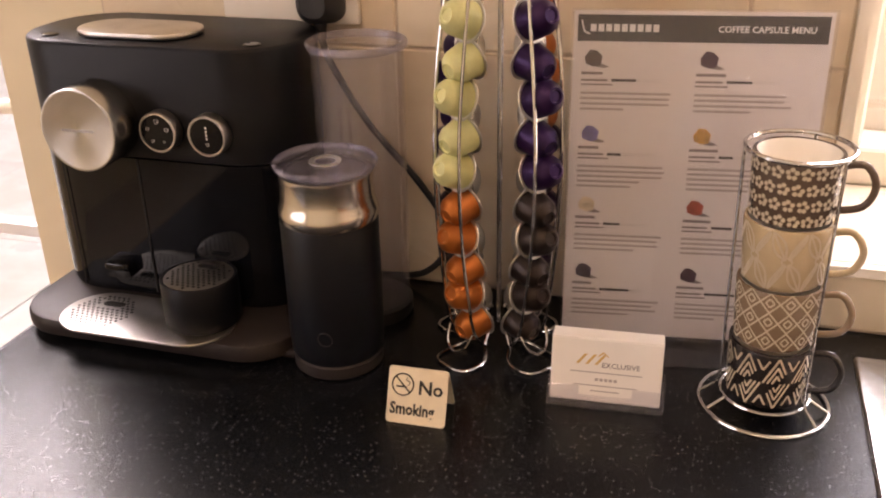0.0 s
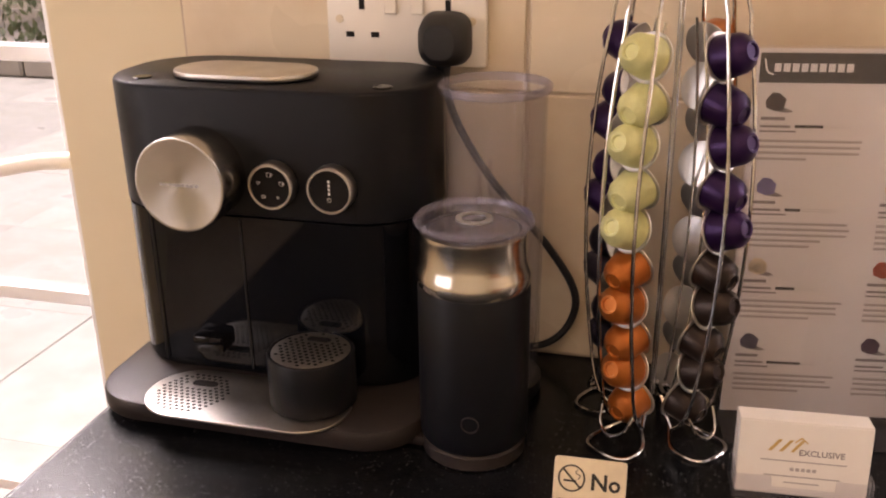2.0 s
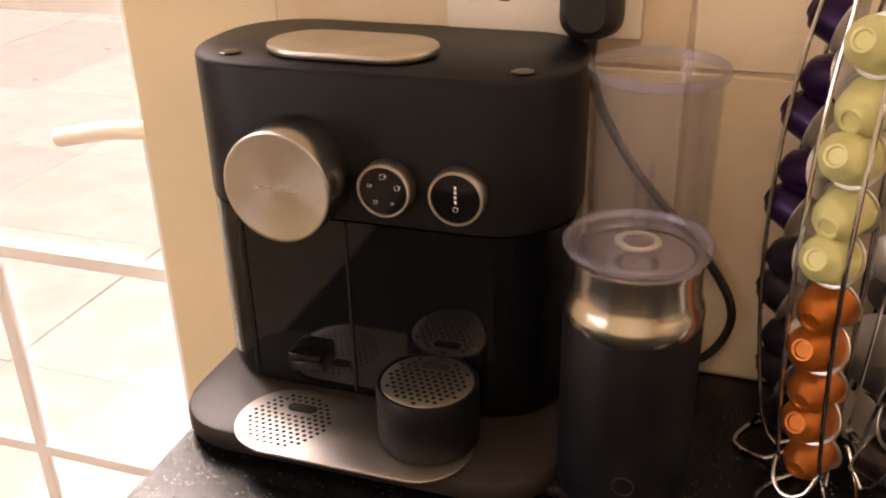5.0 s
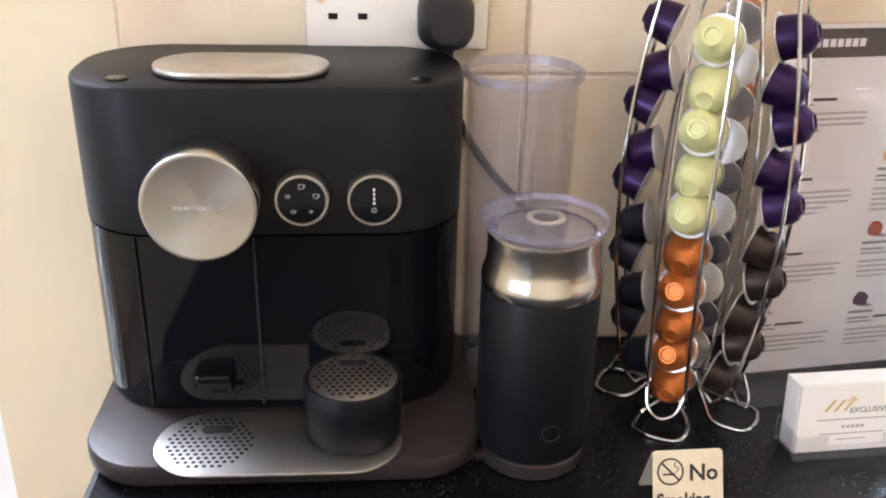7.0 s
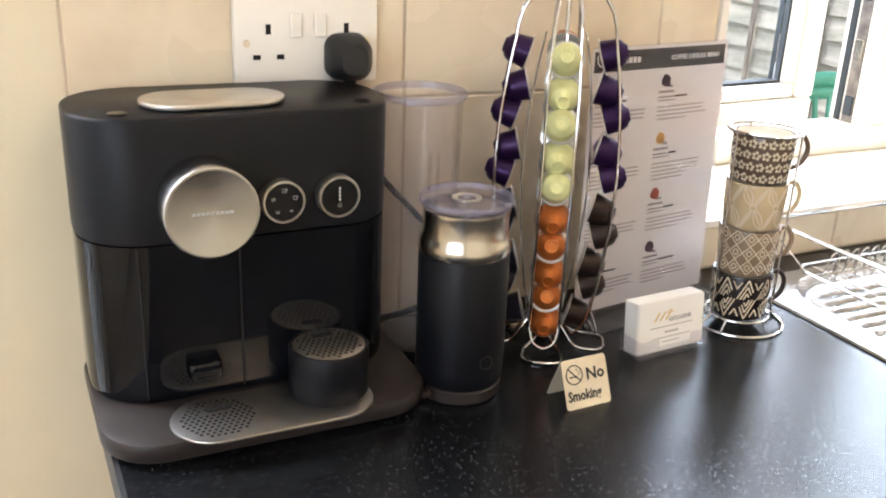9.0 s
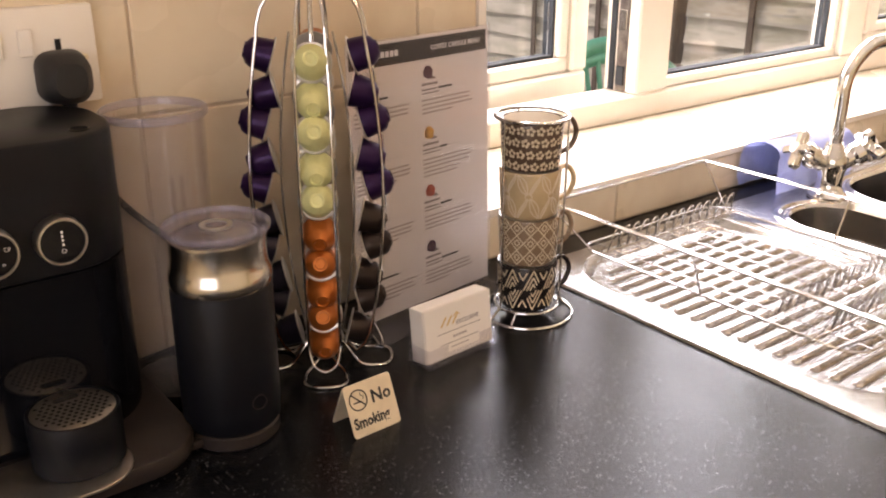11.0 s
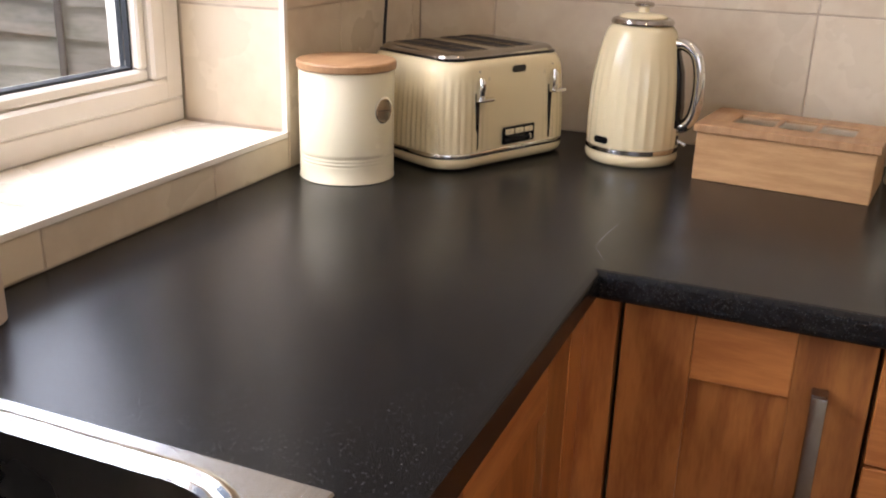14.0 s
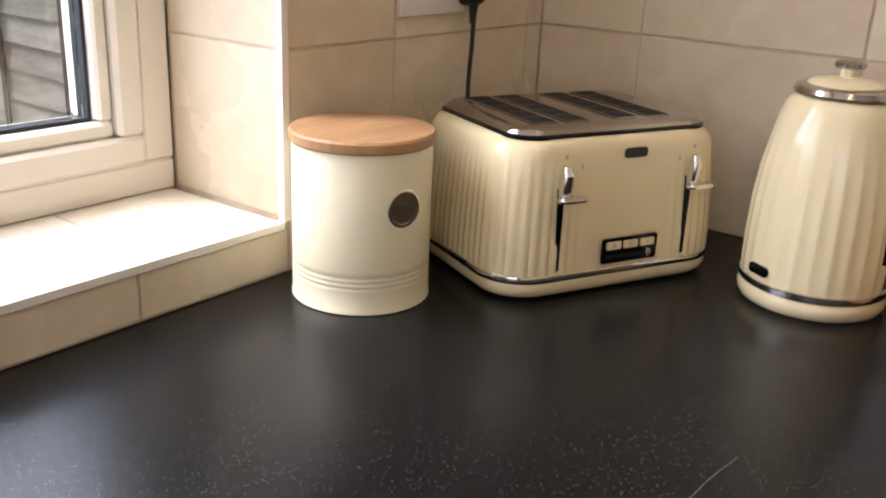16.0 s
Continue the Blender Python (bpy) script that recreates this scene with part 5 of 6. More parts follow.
# folded cloth behind the tap
ct = thing("cleaning_cloth", "folded damp blue cleaning cloth propped against the sill", "cloth", (1.312, 1.851, TOP))
cb = bmesh.new()
nx, nt = 26, 30
prof = []
for i in range(nt + 1):
    a = i / nt
    if a < 0.38:
        prof.append((-0.031 - 0.003 * math.sin(a * 9), 0.002 + 0.055 * a / 0.38))
    elif a < 0.62:
        q = math.pi * (a - 0.38) / 0.24
        prof.append((-0.031 * math.cos(q), 0.057 + 0.017 * math.sin(q)))
    else:
        prof.append((0.030, 0.057 - 0.053 * (a - 0.62) / 0.38))
grid = []
for j in range(nx + 1):
    x = -0.095 + 0.190 * j / nx
    row = []
    for i, (y, z) in enumerate(prof):
        wob = 0.0035 * noise.noise(Vector((x * 40, z * 30, i * 0.2))) + 0.002 * math.sin(x * 70 + z * 40)
        row.append(cb.verts.new((x + 0.006 * math.sin(z * 60) * (1 if x > 0 else -1), y + wob, z * (1 - 0.10 * math.sin(j / nx * math.pi) + 0.05 * noise.noise(Vector((x * 25, 0, 3)))))))
    grid.append(row)
for p, q in zip(grid, grid[1:]):
    for i in range(nt):
        cb.faces.new((p[i], p[i + 1], q[i + 1], q[i]))
bmesh.ops.solidify(cb, geom=cb.faces[:], thickness=0.003)
for v in cb.verts:
    v.co.z = max(v.co.z, 0.0004)
part("folded_cloth", cb, "cloth", ct, smooth=True)


# ---- worktop things by the corner ----
def canister(at, label, lid=True, rz=0.0):
    t = thing("storage_canister", label, "canister", at, rz)
    R = 0.0755
    prof = [(0.0005, 0.0), (R - 0.001, 0.0), (R + 0.001, 0.001), (R + 0.001, 0.004), (R, 0.0055), (R, 0.026)]
    for k in range(3):
        z = 0.028 + k * 0.0055
        prof += [(R, z), (R - 0.0009, z + 0.0014), (R - 0.0009, z + 0.0022), (R, z + 0.0036)]
    prof += [(R, 0.048), (R, 0.171), (R - 0.001, 0.1725), (0.0005, 0.1727)]
    part("canister_body", lathe(prof, 72), "cream_matt", t, "cream enamelled body with ridges", smooth=True)
    part("lid", lathe([(0.0005, 0.1729), (R + 0.0010, 0.1729), (R + 0.0032, 0.175), (R + 0.0032, 0.1835), (R + 0.0010, 0.186), (0.0005, 0.1862)], 72), "wood_lid", t, "round bamboo lid", smooth=True)
    if lid:
        w = new("inspection_window")
        w.parent = t
        w.matrix_basis = pose(0, 0, 0.115, 0, 0, -103) @ pose(R - 0.0012, 0, 0, 0, 90, 0)
        part("window_frame", lathe([(0.0165, 0.0), (0.0205, 0.0006), (0.0205, 0.0022), (0.0190, 0.0030), (0.0165, 0.0026)], 36, closed=True), "chrome", w, "round chrome ring", smooth=True)
        part("window_pane", lathe([(0.0003, 0.0004), (0.0165, 0.0004), (0.0165, 0.0016), (0.0003, 0.0018)], 32), "darkchrome", w, "polished metal disc", smooth=True)
        # brighter half disc laid on to imitate the reflection across the metal disc
        half = bmesh.new()
        half.faces.new([half.verts.new((0.0155 * math.cos(radians(7.5 * k)), 0.001 + 0.0150 * math.sin(radians(7.5 * k)), 0.0022)) for k in range(25)])
        bmesh.ops.solidify(half, geom=half.faces[:], thickness=0.0003)
        part("window_cover", half, "chrome", w, "bright chrome half disc imitating a reflection")
        part("window_slot", slab(outline(0.0016, 0.030, 0.0007, 3, 0.0, 0.0), 0.0018, 0.0022, 0.0), "gloss", w)
    return t


canister((2.498, 1.787, TOP), "cream round storage canister with bamboo lid and small round window", True)
canister((2.885, 0.900, TOP), "cream round storage canister with bamboo lid beside the box", False)


def fluted(w, d, r, n, amp, pitch):
    pts = outline(w, d, r, n)
    dense = []
    for (x0, y0), (x1, y1) in zip(pts, pts[1:] + pts[:1]):
        L = math.hypot(x1 - x0, y1 - y0)
        k = max(1, int(L / 0.0022))
        for i in range(k):
            dense.append((x0 + (x1 - x0) * i / k, y0 + (y1 - y0) * i / k))
    out, s = [], 0.0
    m = len(dense)
    total = sum(math.hypot(dense[(i + 1) % m][0] - dense[i][0], dense[(i + 1) % m][1] - dense[i][1]) for i in range(m))
    cnt = round(total / pitch)
    for i in range(m):
        (x, y), (xn, yn), (xp, yp) = dense[i], dense[(i + 1) % m], dense[i - 1]
        tx, ty = xn - xp, yn - yp
        L = math.hypot(tx, ty) or 1
        out.append((x, y, ty / L, -tx / L, abs(math.sin(math.pi * cnt * s / total))))
        s += math.hypot(xn - x, yn - y)
    return out


def toaster():
    t = thing("toaster", "glossy cream four slot toaster with chrome trim and fluted sides", "toaster", (2.755, 1.683, TOP), -25.0)
    W, D = 0.315, 0.240
    ring_ = fluted(W, D, 0.055, 10, 0.001, 0.0125)

    def lay(z, grow, amp):
        out = []
        for x, y, nx_, ny_, f in ring_:
            k = 1.0 + grow / (W / 2)
            flat = 1.0 if not (ny_ < -0.6 and abs(x) < 0.085) else max(0.0, (abs(x) - 0.060) / 0.025)
            fx = amp * f * flat
            out.append((x * k + nx_ * fx, y * (1.0 + grow / (D / 2)) + ny_ * fx))
        return out, z
    body = loft([lay(0.030, 0.0, 0.0022), lay(0.060, -0.0005, 0.0025), lay(0.110, -0.003, 0.0020), lay(0.140, -0.0042, 0.0008), lay(0.158, -0.0058, 0.0002), lay(0.168, -0.0085, 0), lay(0.1755, -0.0130, 0), lay(0.1795, -0.0185, 0)])
    part("toaster_body", body, "cream", t, "glossy cream fluted steel body", smooth=True)
    part("band", loft([(outline(W + 0.0035, D + 0.0035, 0.056, 10), 0.0215), (outline(W + 0.0045, D + 0.0045, 0.0565, 10), 0.023), (outline(W + 0.0045, D + 0.0045, 0.0565, 10), 0.0285), (outline(W + 0.0035, D + 0.0035, 0.056, 10), 0.0298)]), "chrome", t, "chrome band", smooth=True)
    part("base", loft([(outline(W - 0.012, D - 0.012, 0.05, 10), 0.0035), (outline(W, D, 0.055, 10), 0.0085), (outline(W + 0.004, D + 0.004, 0.056, 10), 0.015), (outline(W + 0.003, D + 0.003, 0.056, 10), 0.0213)]), "cream", t, smooth=True)
    for fx in (-0.10, 0.10):
        for fy in (-0.06, 0.06):
            part("foot", lathe([(0.0005, 0), (0.010, 0), (0.011, 0.0034), (0.0005, 0.0034)], 16), "rubber", t).matrix_basis = pose(fx, fy, 0)
    tw, td = 0.262, 0.192
    part("trim", loft([(outline(tw + 0.012, td + 0.012, 0.036, 8), 0.1785), (outline(tw + 0.012, td + 0.012, 0.036, 8), 0.1815), (outline(tw + 0.006, td + 0.006, 0.034, 8), 0.1828)]), "gloss", t, "black gasket round the top", smooth=True)
    top = loft([(outline(tw + 0.004, td + 0.004, 0.033, 8), 0.1829), (outline(tw + 0.002, td + 0.002, 0.033, 8), 0.1865), (outline(tw - 0.008, td - 0.008, 0.029, 8), 0.1900), (outline(tw - 0.03, td - 0.03, 0.018, 8), 0.1912)])
    part("top_plate", top, "darkchrome", t, "polished steel top plate", smooth=True)
    for sx in (-0.088, -0.046, 0.022, 0.068):
        s = new("slot")
        s.parent = t
        s.matrix_basis = pose(sx, 0.001, 0.1914)
        # dark sheet on the closed top plate, painting the shade inside the slot
        part("slot_opening", box(-0.0150, 0.0150, -0.078, 0.078, 0, 0.0004), "recess_shade", s)
        part("slot_rim", (lambda b: [box(*q, bm=b) for q in ((-0.0163, -0.0151, -0.0795, 0.0795, -0.0006, 0.0010), (0.0151, 0.0163, -0.0795, 0.0795, -0.0006, 0.0010), (-0.0150, 0.0150, -0.0795, -0.0782, -0.0006, 0.0010), (-0.0150, 0.0150, 0.0782, 0.0795, -0.0006, 0.0010))] and b)(bmesh.new()), "darkchrome", s)
        wb = bmesh.new()
        for k in range(4):
            tube([(-0.0148, -0.048 + k * 0.032, 0.0006), (0.0, -0.048 + k * 0.032, 0.0011), (0.0148, -0.048 + k * 0.032, 0.0006)], 0.0003, 4, bm=wb)
        part("guide_wire", wb, "darkchrome", s)
    fy = -D / 2
    for lx, flip in ((-0.089, 1), (0.088, 1)):
        lv = new("lever")
        lv.parent = t
        lv.matrix_basis = pose(lx, fy, 0.0)
        part("lever_track", box(-0.0036, 0.0036, -0.0016, 0.0040, 0.034, 0.128, 0.0005), "gloss", lv, "black lever slot")
        stem = loft([(outline(0.008, 0.010, 0.003, 4, 0, -0.005), 0.116), (outline(0.012, 0.013, 0.004, 4, 0, -0.007), 0.124), (outline(0.013, 0.016, 0.004, 4, 0, -0.008), 0.146), (outline(0.006, 0.008, 0.002, 4, 0, -0.006), 0.1545)])
        part("lever_stem", stem, "chrome", lv, smooth=True)
        arm = slab(outline(0.036, 0.016, 0.0075, 6, 0.007, -0.012), 0.1165, 0.1215, 0.0015)
        part("lever_tab", arm, "chrome", lv, smooth=True)
    part("badge", slab(outline(0.032, 0.0115, 0.0045, 6), 0, 0.0012, 0.0004), "ink", t, "small dark oblong badge").matrix_basis = pose(0.010, fy + 0.0040, 0.161, 90)
    pn = new("control_panel")
    pn.parent = t
    pn.matrix_basis = pose(0.009, fy - 0.0022, 0.050, 90)
    part("panel_plate", slab(outline(0.078, 0.030, 0.003, 4), 0, 0.0024, 0.0006), "gloss", pn)
    for k in (-1, 0, 1):
        part("panel_button", slab(outline(0.0205, 0.0095, 0.002, 4), 0, 0.0016, 0.0004), "cream", pn, "small cream button").matrix_basis = pose(k * 0.0235, 0.0065, 0.0022)
        part("button_mark", tube([(k * 0.0235 + 0.002 * math.cos(a), 0.0065 + 0.002 * math.sin(a), 0.0040) for a in [q * math.pi / 4 for q in range(8)]], 0.0003, 4, closed=True), "ink_grey", pn)
    part("slide_track", box(-0.034, 0.034, -0.0095, -0.0045, 0.0024, 0.0028), "recess_shade", pn)
    part("slide_knob", slab(outline(0.006, 0.012, 0.0025, 4), 0.0024, 0.008, 0.001), "chrome", pn, smooth=True).matrix_basis = pose(0.024, -0.007, 0)
    for lx in (-0.083, 0.094):
        words("slot_mark", "8", 0.0075, pose(lx - 0.0022, fy + 0.0030, 0.1600, 86), "ink_grey", t, 0.0001)
        words("slot_mark", "5", 0.0075, pose(lx + (0.018 if lx < 0 else -0.024), fy + 0.0012, 0.1480, 88), "ink_grey", t, 0.0001)


toaster()


def kettle():
    t = thing("kettle", "glossy cream fluted jug kettle with chrome handle", "kettle", (2.838, 1.396, TOP), 0)
    n = 224
    def ringp(r, amp):
        return [((r - 0.40 * amp * abs(math.sin(28 * math.pi * i / n))) * math.cos(2 * math.pi * i / n), (r - 0.40 * amp * abs(math.sin(28 * math.pi * i / n))) * math.sin(2 * math.pi * i / n)) for i in range(n)]
    body = loft([(ringp(0.0800, 0.0012), 0.031), (ringp(0.0812, 0.0036), 0.045), (ringp(0.0810, 0.0046), 0.08), (ringp(0.0792, 0.0042), 0.12), (ringp(0.0755, 0.0028), 0.155), (ringp(0.0700, 0.0005), 0.185), (ringp(0.0645, 0), 0.210), (ringp(0.0590, 0), 0.2260), (ringp(0.0520, 0), 0.2340), (ringp(0.0480, 0), 0.2355)])
    part("kettle_body", body, "cream", t, "glossy cream fluted body", smooth=True)
    part("band", lathe([(0.0790, 0.0215), (0.0810, 0.0225), (0.0812, 0.0300), (0.0790, 0.0308)], 72, closed=True), "chrome", t, "chrome band", smooth=True)
    part("base", lathe([(0.0005, 0.0), (0.074, 0.0), (0.079, 0.003), (0.0818, 0.010), (0.0818, 0.016), (0.0795, 0.0212), (0.0005, 0.0212)], 72), "cream", t, smooth=True)
    part("collar", lathe([(0.0005, 0.2371), (0.0530, 0.2371), (0.0540, 0.2390), (0.0515, 0.2445), (0.0460, 0.2465), (0.0005, 0.2467)], 60), "darkchrome", t, "chrome collar under the lid", smooth=True)
    part("lid", lathe([(0.0005, 0.2469), (0.0410, 0.2469), (0.0412, 0.2485), (0.0360, 0.2525), (0.020, 0.2550), (0.0095, 0.2555), (0.0088, 0.2645), (0.0005, 0.2645)], 60), "cream", t, "cream lid", smooth=True)
    part("lid_knob", lathe([(0.0005, 0.2647), (0.0140, 0.2647), (0.0165, 0.2665), (0.0165, 0.2705), (0.0140, 0.2725), (0.0005, 0.2730)], 36), "darkchrome", t, "chrome lid knob", smooth=True)
    ha = -128.0
    hn = new("handle_group")
    hn.parent = t
    hn.name = "handle"
    hn.matrix_basis = pose(0, 0, 0, 0, 0, ha + 32)
    part("grip", tube([(0.060, 0, 0.206), (0.078, 0, 0.207), (0.098, 0, 0.192), (0.107, 0, 0.160), (0.108, 0, 0.120), (0.103, 0, 0.088), (0.090, 0, 0.070), (0.074, 0, 0.066)], 0.0108, 16, smooth_steps=5), "chrome", hn, "curved chrome handle", smooth=True)
    gauge = loft([(outline(0.022, 0.034, 0.006, 5, 0.072, 0), 0.066), (outline(0.022, 0.034, 0.006, 5, 0.0735, 0), 0.10), (outline(0.022, 0.032, 0.006, 5, 0.068, 0), 0.16), (outline(0.016, 0.024, 0.006, 5, 0.0600, 0), 0.200)])
    part("water_gauge", gauge, "gloss", hn, "dark water gauge", smooth=True)
    part("switch_slot", box(0.0740, 0.0812, -0.006, 0.006, 0.034, 0.052, 0.002), "recess_shade", hn)
    part("switch", tube([(0.078, 0, 0.043), (0.096, 0, 0.036)], 0.0038, 10), "chrome", hn, "small chrome switch", smooth=True)
    sl = part("window", slab(outline(0.030, 0.012, 0.0055, 6), -0.0010, 0.0020, 0.0006), "gloss", t, "small dark oblong window", smooth=True)
    sl.matrix_basis = pose(0, 0, 0.043, 0, 0, 150) @ pose(0.0795, 0, 0, 90, 0, 90)


kettle()


def tea_box():
    t = thing("tea_box", "bamboo tea box with a glazed lid on the worktop", "box", (2.748, 1.273, TOP), -7.0)
    # x away from the room, y along the front towards the worktop's far end
    D, L, H = 0.165, 0.275, 0.080
    for q in ((0, 0.008, -L, 0, 0, H), (D - 0.008, D, -L, 0, 0, H), (0.0082, D - 0.0082, -0.008, 0, 0, H), (0.0082, D - 0.0082, -L, -L + 0.008, 0, H), (0.0082, D - 0.0082, -L + 0.0082, -0.0082, 0.0, 0.006)):
        part("side_board", box(*q, bevel=0.001), "bamboo", t)
    lid = new("lid")
    lid.parent = t
    lid.matrix_basis = pose(0, 0, H + 0.0006)
    part("lid_frame", (lambda b: [box(*q, bevel=0.0012, bm=b) for q in ((-0.006, 0.044, -L - 0.005, 0.005, 0, 0.013), (D - 0.040, D + 0.003, -L - 0.005, 0.005, 0, 0.013), (0.0442, D - 0.0402, -0.045, 0.005, 0, 0.013), (0.0442, D - 0.0402, -L - 0.005, -L + 0.042, 0, 0.013),
                                                               (0.0442, D - 0.0402, -0.116, -0.108, 0, 0.012), (0.0442, D - 0.0402, -0.177, -0.169, 0, 0.012))] and b)(bmesh.new()), "wood_lid", lid, "bamboo lid frame")
    for k, (a, b_) in enumerate(((-0.108, -0.045), (-0.169, -0.116), (-0.233, -0.177))):
        part("lid_pane", box(0.0444, D - 0.0404, a + 0.0003, b_ - 0.0003, 0.008, 0.010), "glass", lid).visible_shadow = False
        tea = (("navy", "lime", "purple")[k])
        part("tea_packet", box(0.050, D - 0.048, a + 0.004, b_ - 0.004, -0.012, -0.006, 0.001), M["packet_" + tea], lid)


M["packet_navy"] = mat("packet_blue", (0.10, 0.10, 0.16), 0.5)
M["packet_lime"] = mat("packet_green", (0.34, 0.33, 0.08), 0.5)
M["packet_purple"] = mat("packet_mauve", (0.16, 0.12, 0.20), 0.5)
tea_box()


# ---- base cabinets ----
def shaker(parent, w, h, handle_x=None, handle_z=None):
    """A frame-and-panel door in the plane x-z, its front at y = 0, its top left corner at the origin."""
    s = 0.088
    d = new("door")
    d.parent = parent
    part("panel", box(s - 0.004, w - s + 0.004, 0.009, 0.014, -h + s - 0.004, -s + 0.004), "oak", d)
    for q in ((0.0, s, -h, 0), (w - s, w, -h, 0)):
        part("stile", box(q[0], q[1], 0, 0.020, q[2], q[3], 0.0012), "oak", d)
    for q in ((-s - 0.004, 0), (-h, -h + s)):
        part("rail", box(s + 0.0004, w - s - 0.0004, 0.0006, 0.020, q[0], q[1], 0.0012), "oak_h", d)
    if handle_x is not None:
        hb = bmesh.new()
        box(handle_x - 0.0095, handle_x + 0.0095, -0.032, -0.026, handle_z - 0.160, handle_z, 0.0022, 2, bm=hb)
        box(handle_x - 0.0095, handle_x + 0.0095, -0.0258, -0.0004, handle_z - 0.010, handle_z - 0.001, 0.0015, bm=hb)
        box(handle_x - 0.0095, handle_x + 0.0095, -0.0258, -0.0004, handle_z - 0.159, handle_z - 0.150, 0.0015, bm=hb)
        part("door_handle", hb, "handle_steel", d, "brushed steel bar handle", smooth=True)
    return d


ZC = TOP - 0.0405
HC = 0.715


def cabinet(x, y, rz, w, doors, label):
    t = thing("base_cabinet", label, "cabinet", (x, y, 0), rz)
    part("carcass", box(0.001, w - 0.001, 0.0215, 0.42, 0.14, ZC - (0.0005 if "sink" not in label and w < 0.61 else 0.15)), "oak", t)
    for dx, dw, hx, hz in doors:
        dd = shaker(t, dw, HC, hx, hz)
        dd.matrix_basis = pose(dx, 0, ZC - 0.002)
    part("plinth", box(0.001, w - 0.001, 0.06, 0.075, 0.0, 0.1398), "oak_h", t)
    return t


cabinet(0.056, 1.325, 0, 0.62, ((0.002, 0.616, 0.58, -0.075),), "honey alder base cabinet with a bar handle")
cabinet(0.680, 1.325, 0, 0.605, ((0.002, 0.299, 0.27, -0.075), (0.304, 0.299, 0.262, -0.040)), "honey alder sink cabinet with two panelled doors")
cabinet(1.289, 1.325, 0, 0.478, ((0.002, 0.474, 0.045, -0.040),), "honey alder panelled sink cabinet door with bar handle")
cabinet(1.769, 1.325, 0, 0.470, ((0.002, 0.440, 0.024, -0.078),), "honey alder panelled base cabinet by the corner")
post = thing("corner_post", "honey alder corner filler between base cabinets", "filler", (2.216, 1.325, 0))
part("post", box(0.0, 0.063, 0.0, 0.02, 0.14, ZC - 0.0005, 0.001), "oak", post)
part("return_strip", box(0.064, 0.084, -0.042, 0.02, 0.14, ZC - 0.0005, 0.001), "oak", post)
cabinet(2.280, 1.278, -90, 0.299, ((0.002, 0.295, 0.240, -0.069),), "honey alder narrow base cabinet with shaker door")
dr = thing("drawer_cabinet", "honey alder drawer cabinet beside the narrow door", "cabinet", (2.280, 0.977, 0), -90)
part("carcass", box(0.001, 0.599, 0.0215, 0.42, 0.14, ZC - 0.0005), "oak", dr)
for k, (za, zb) in enumerate(((0.0, 0.158), (0.162, 0.430), (0.434, 0.715))):
    part("drawer_front", box(0.002, 0.597, 0, 0.02, ZC - 0.002 - zb, ZC - 0.002 - za, 0.0015), "oak_h", dr)
    part("drawer_handle", box(0.22, 0.38, -0.032, -0.026, ZC - za - 0.07, ZC - za - 0.055, 0.002), "alu", dr)
cabinet(2.280, 0.376, -90, 0.60, ((0.002, 0.596, 0.55, -0.082),), "honey alder base cabinet with a wide shaker door")

# ceiling downlights
for sx, sy in SPOTS:
    t = thing("downlight", "round white recessed ceiling downlight, switched on", "ceiling light", (sx, sy, 2.36))
    part("bezel", lathe([(0.036, 0.030), (0.048, 0.030), (0.048, 0.0395), (0.036, 0.0395)], 32, closed=True), "white_plastic", t, smooth=True)
    part("lamp_face", lathe([(0.0005, 0.036), (0.0355, 0.036), (0.0355, 0.0385), (0.0005, 0.0385)], 28), "bulb", t)


# ---- outside ----
def paving():
    t = thing("patio", "wet pale stone patio slabs outside the door", "paving", (0, 0, -0.15), kind="structure")
    me = None
    rnd = random.Random(2)
    for i in range(-7, 4):
        for j in range(0, 7):
            x0, y0 = i * 0.9 - 0.6, 2.24 + j * 0.75
            if x0 > 2.9 or (x0 < -6.5):
                continue
            if me is None:
                ob = part("slab", box(0, 0.898, 0, 0.748, 0.0002, 0.035, 0.0015), "stone", t)
                me = ob.data
            else:
                ob = new("slab", me)
                ob.parent = t
            ob.matrix_basis = pose(x0, y0, rnd.uniform(-0.002, 0.002), rnd.uniform(-.2, .2), rnd.uniform(-.2, .2))


paving()
path = thing("garden_path", "pale weathered concrete garden path along the fence", "path", (0, 0, -0.15), kind="structure")
part("path_slab", box(3.25, 3.70, 2.9, 14, 0.0002, 0.030, 0.004), "concrete", path)
kerb = thing("garden_kerb", "low mossy stone garden wall at the patio edge", "garden wall", (0, 0, -0.15))
for k in range(16):
    part("kerb_stone", box(-8.5 + k * 0.62, -7.9 + k * 0.62, 7.66, 7.86, 0, 0.26, 0.02), "concrete", kerb)
rnd = random.Random(8)
hb = bmesh.new()
for k in range(5200):
    x, y, z = rnd.uniform(-9, 1.6), rnd.uniform(8.0, 9.0), rnd.uniform(0.0, 1.6)
    z = z * (0.75 + 0.25 * noise.noise(Vector((x, 0, 0))))
    s = rnd.uniform(0.03, 0.07)
    m = Euler((rnd.uniform(0, 3), rnd.uniform(0, 3), rnd.uniform(0, 6))).to_matrix()
    hb.faces.new([hb.verts.new(Vector((x, y, z)) + m @ Vector(p)) for p in ((-s, 0, 0), (0, -s * 0.5, 0), (s, 0, 0), (0, s * 0.5, 0))])
tagged(part("hedge", hb, "leaf"), "loose green garden hedge behind the low wall", "hedge", kind="stuff").location = (0, 0, -0.15)
# larch-lap fence
FX = 3.90


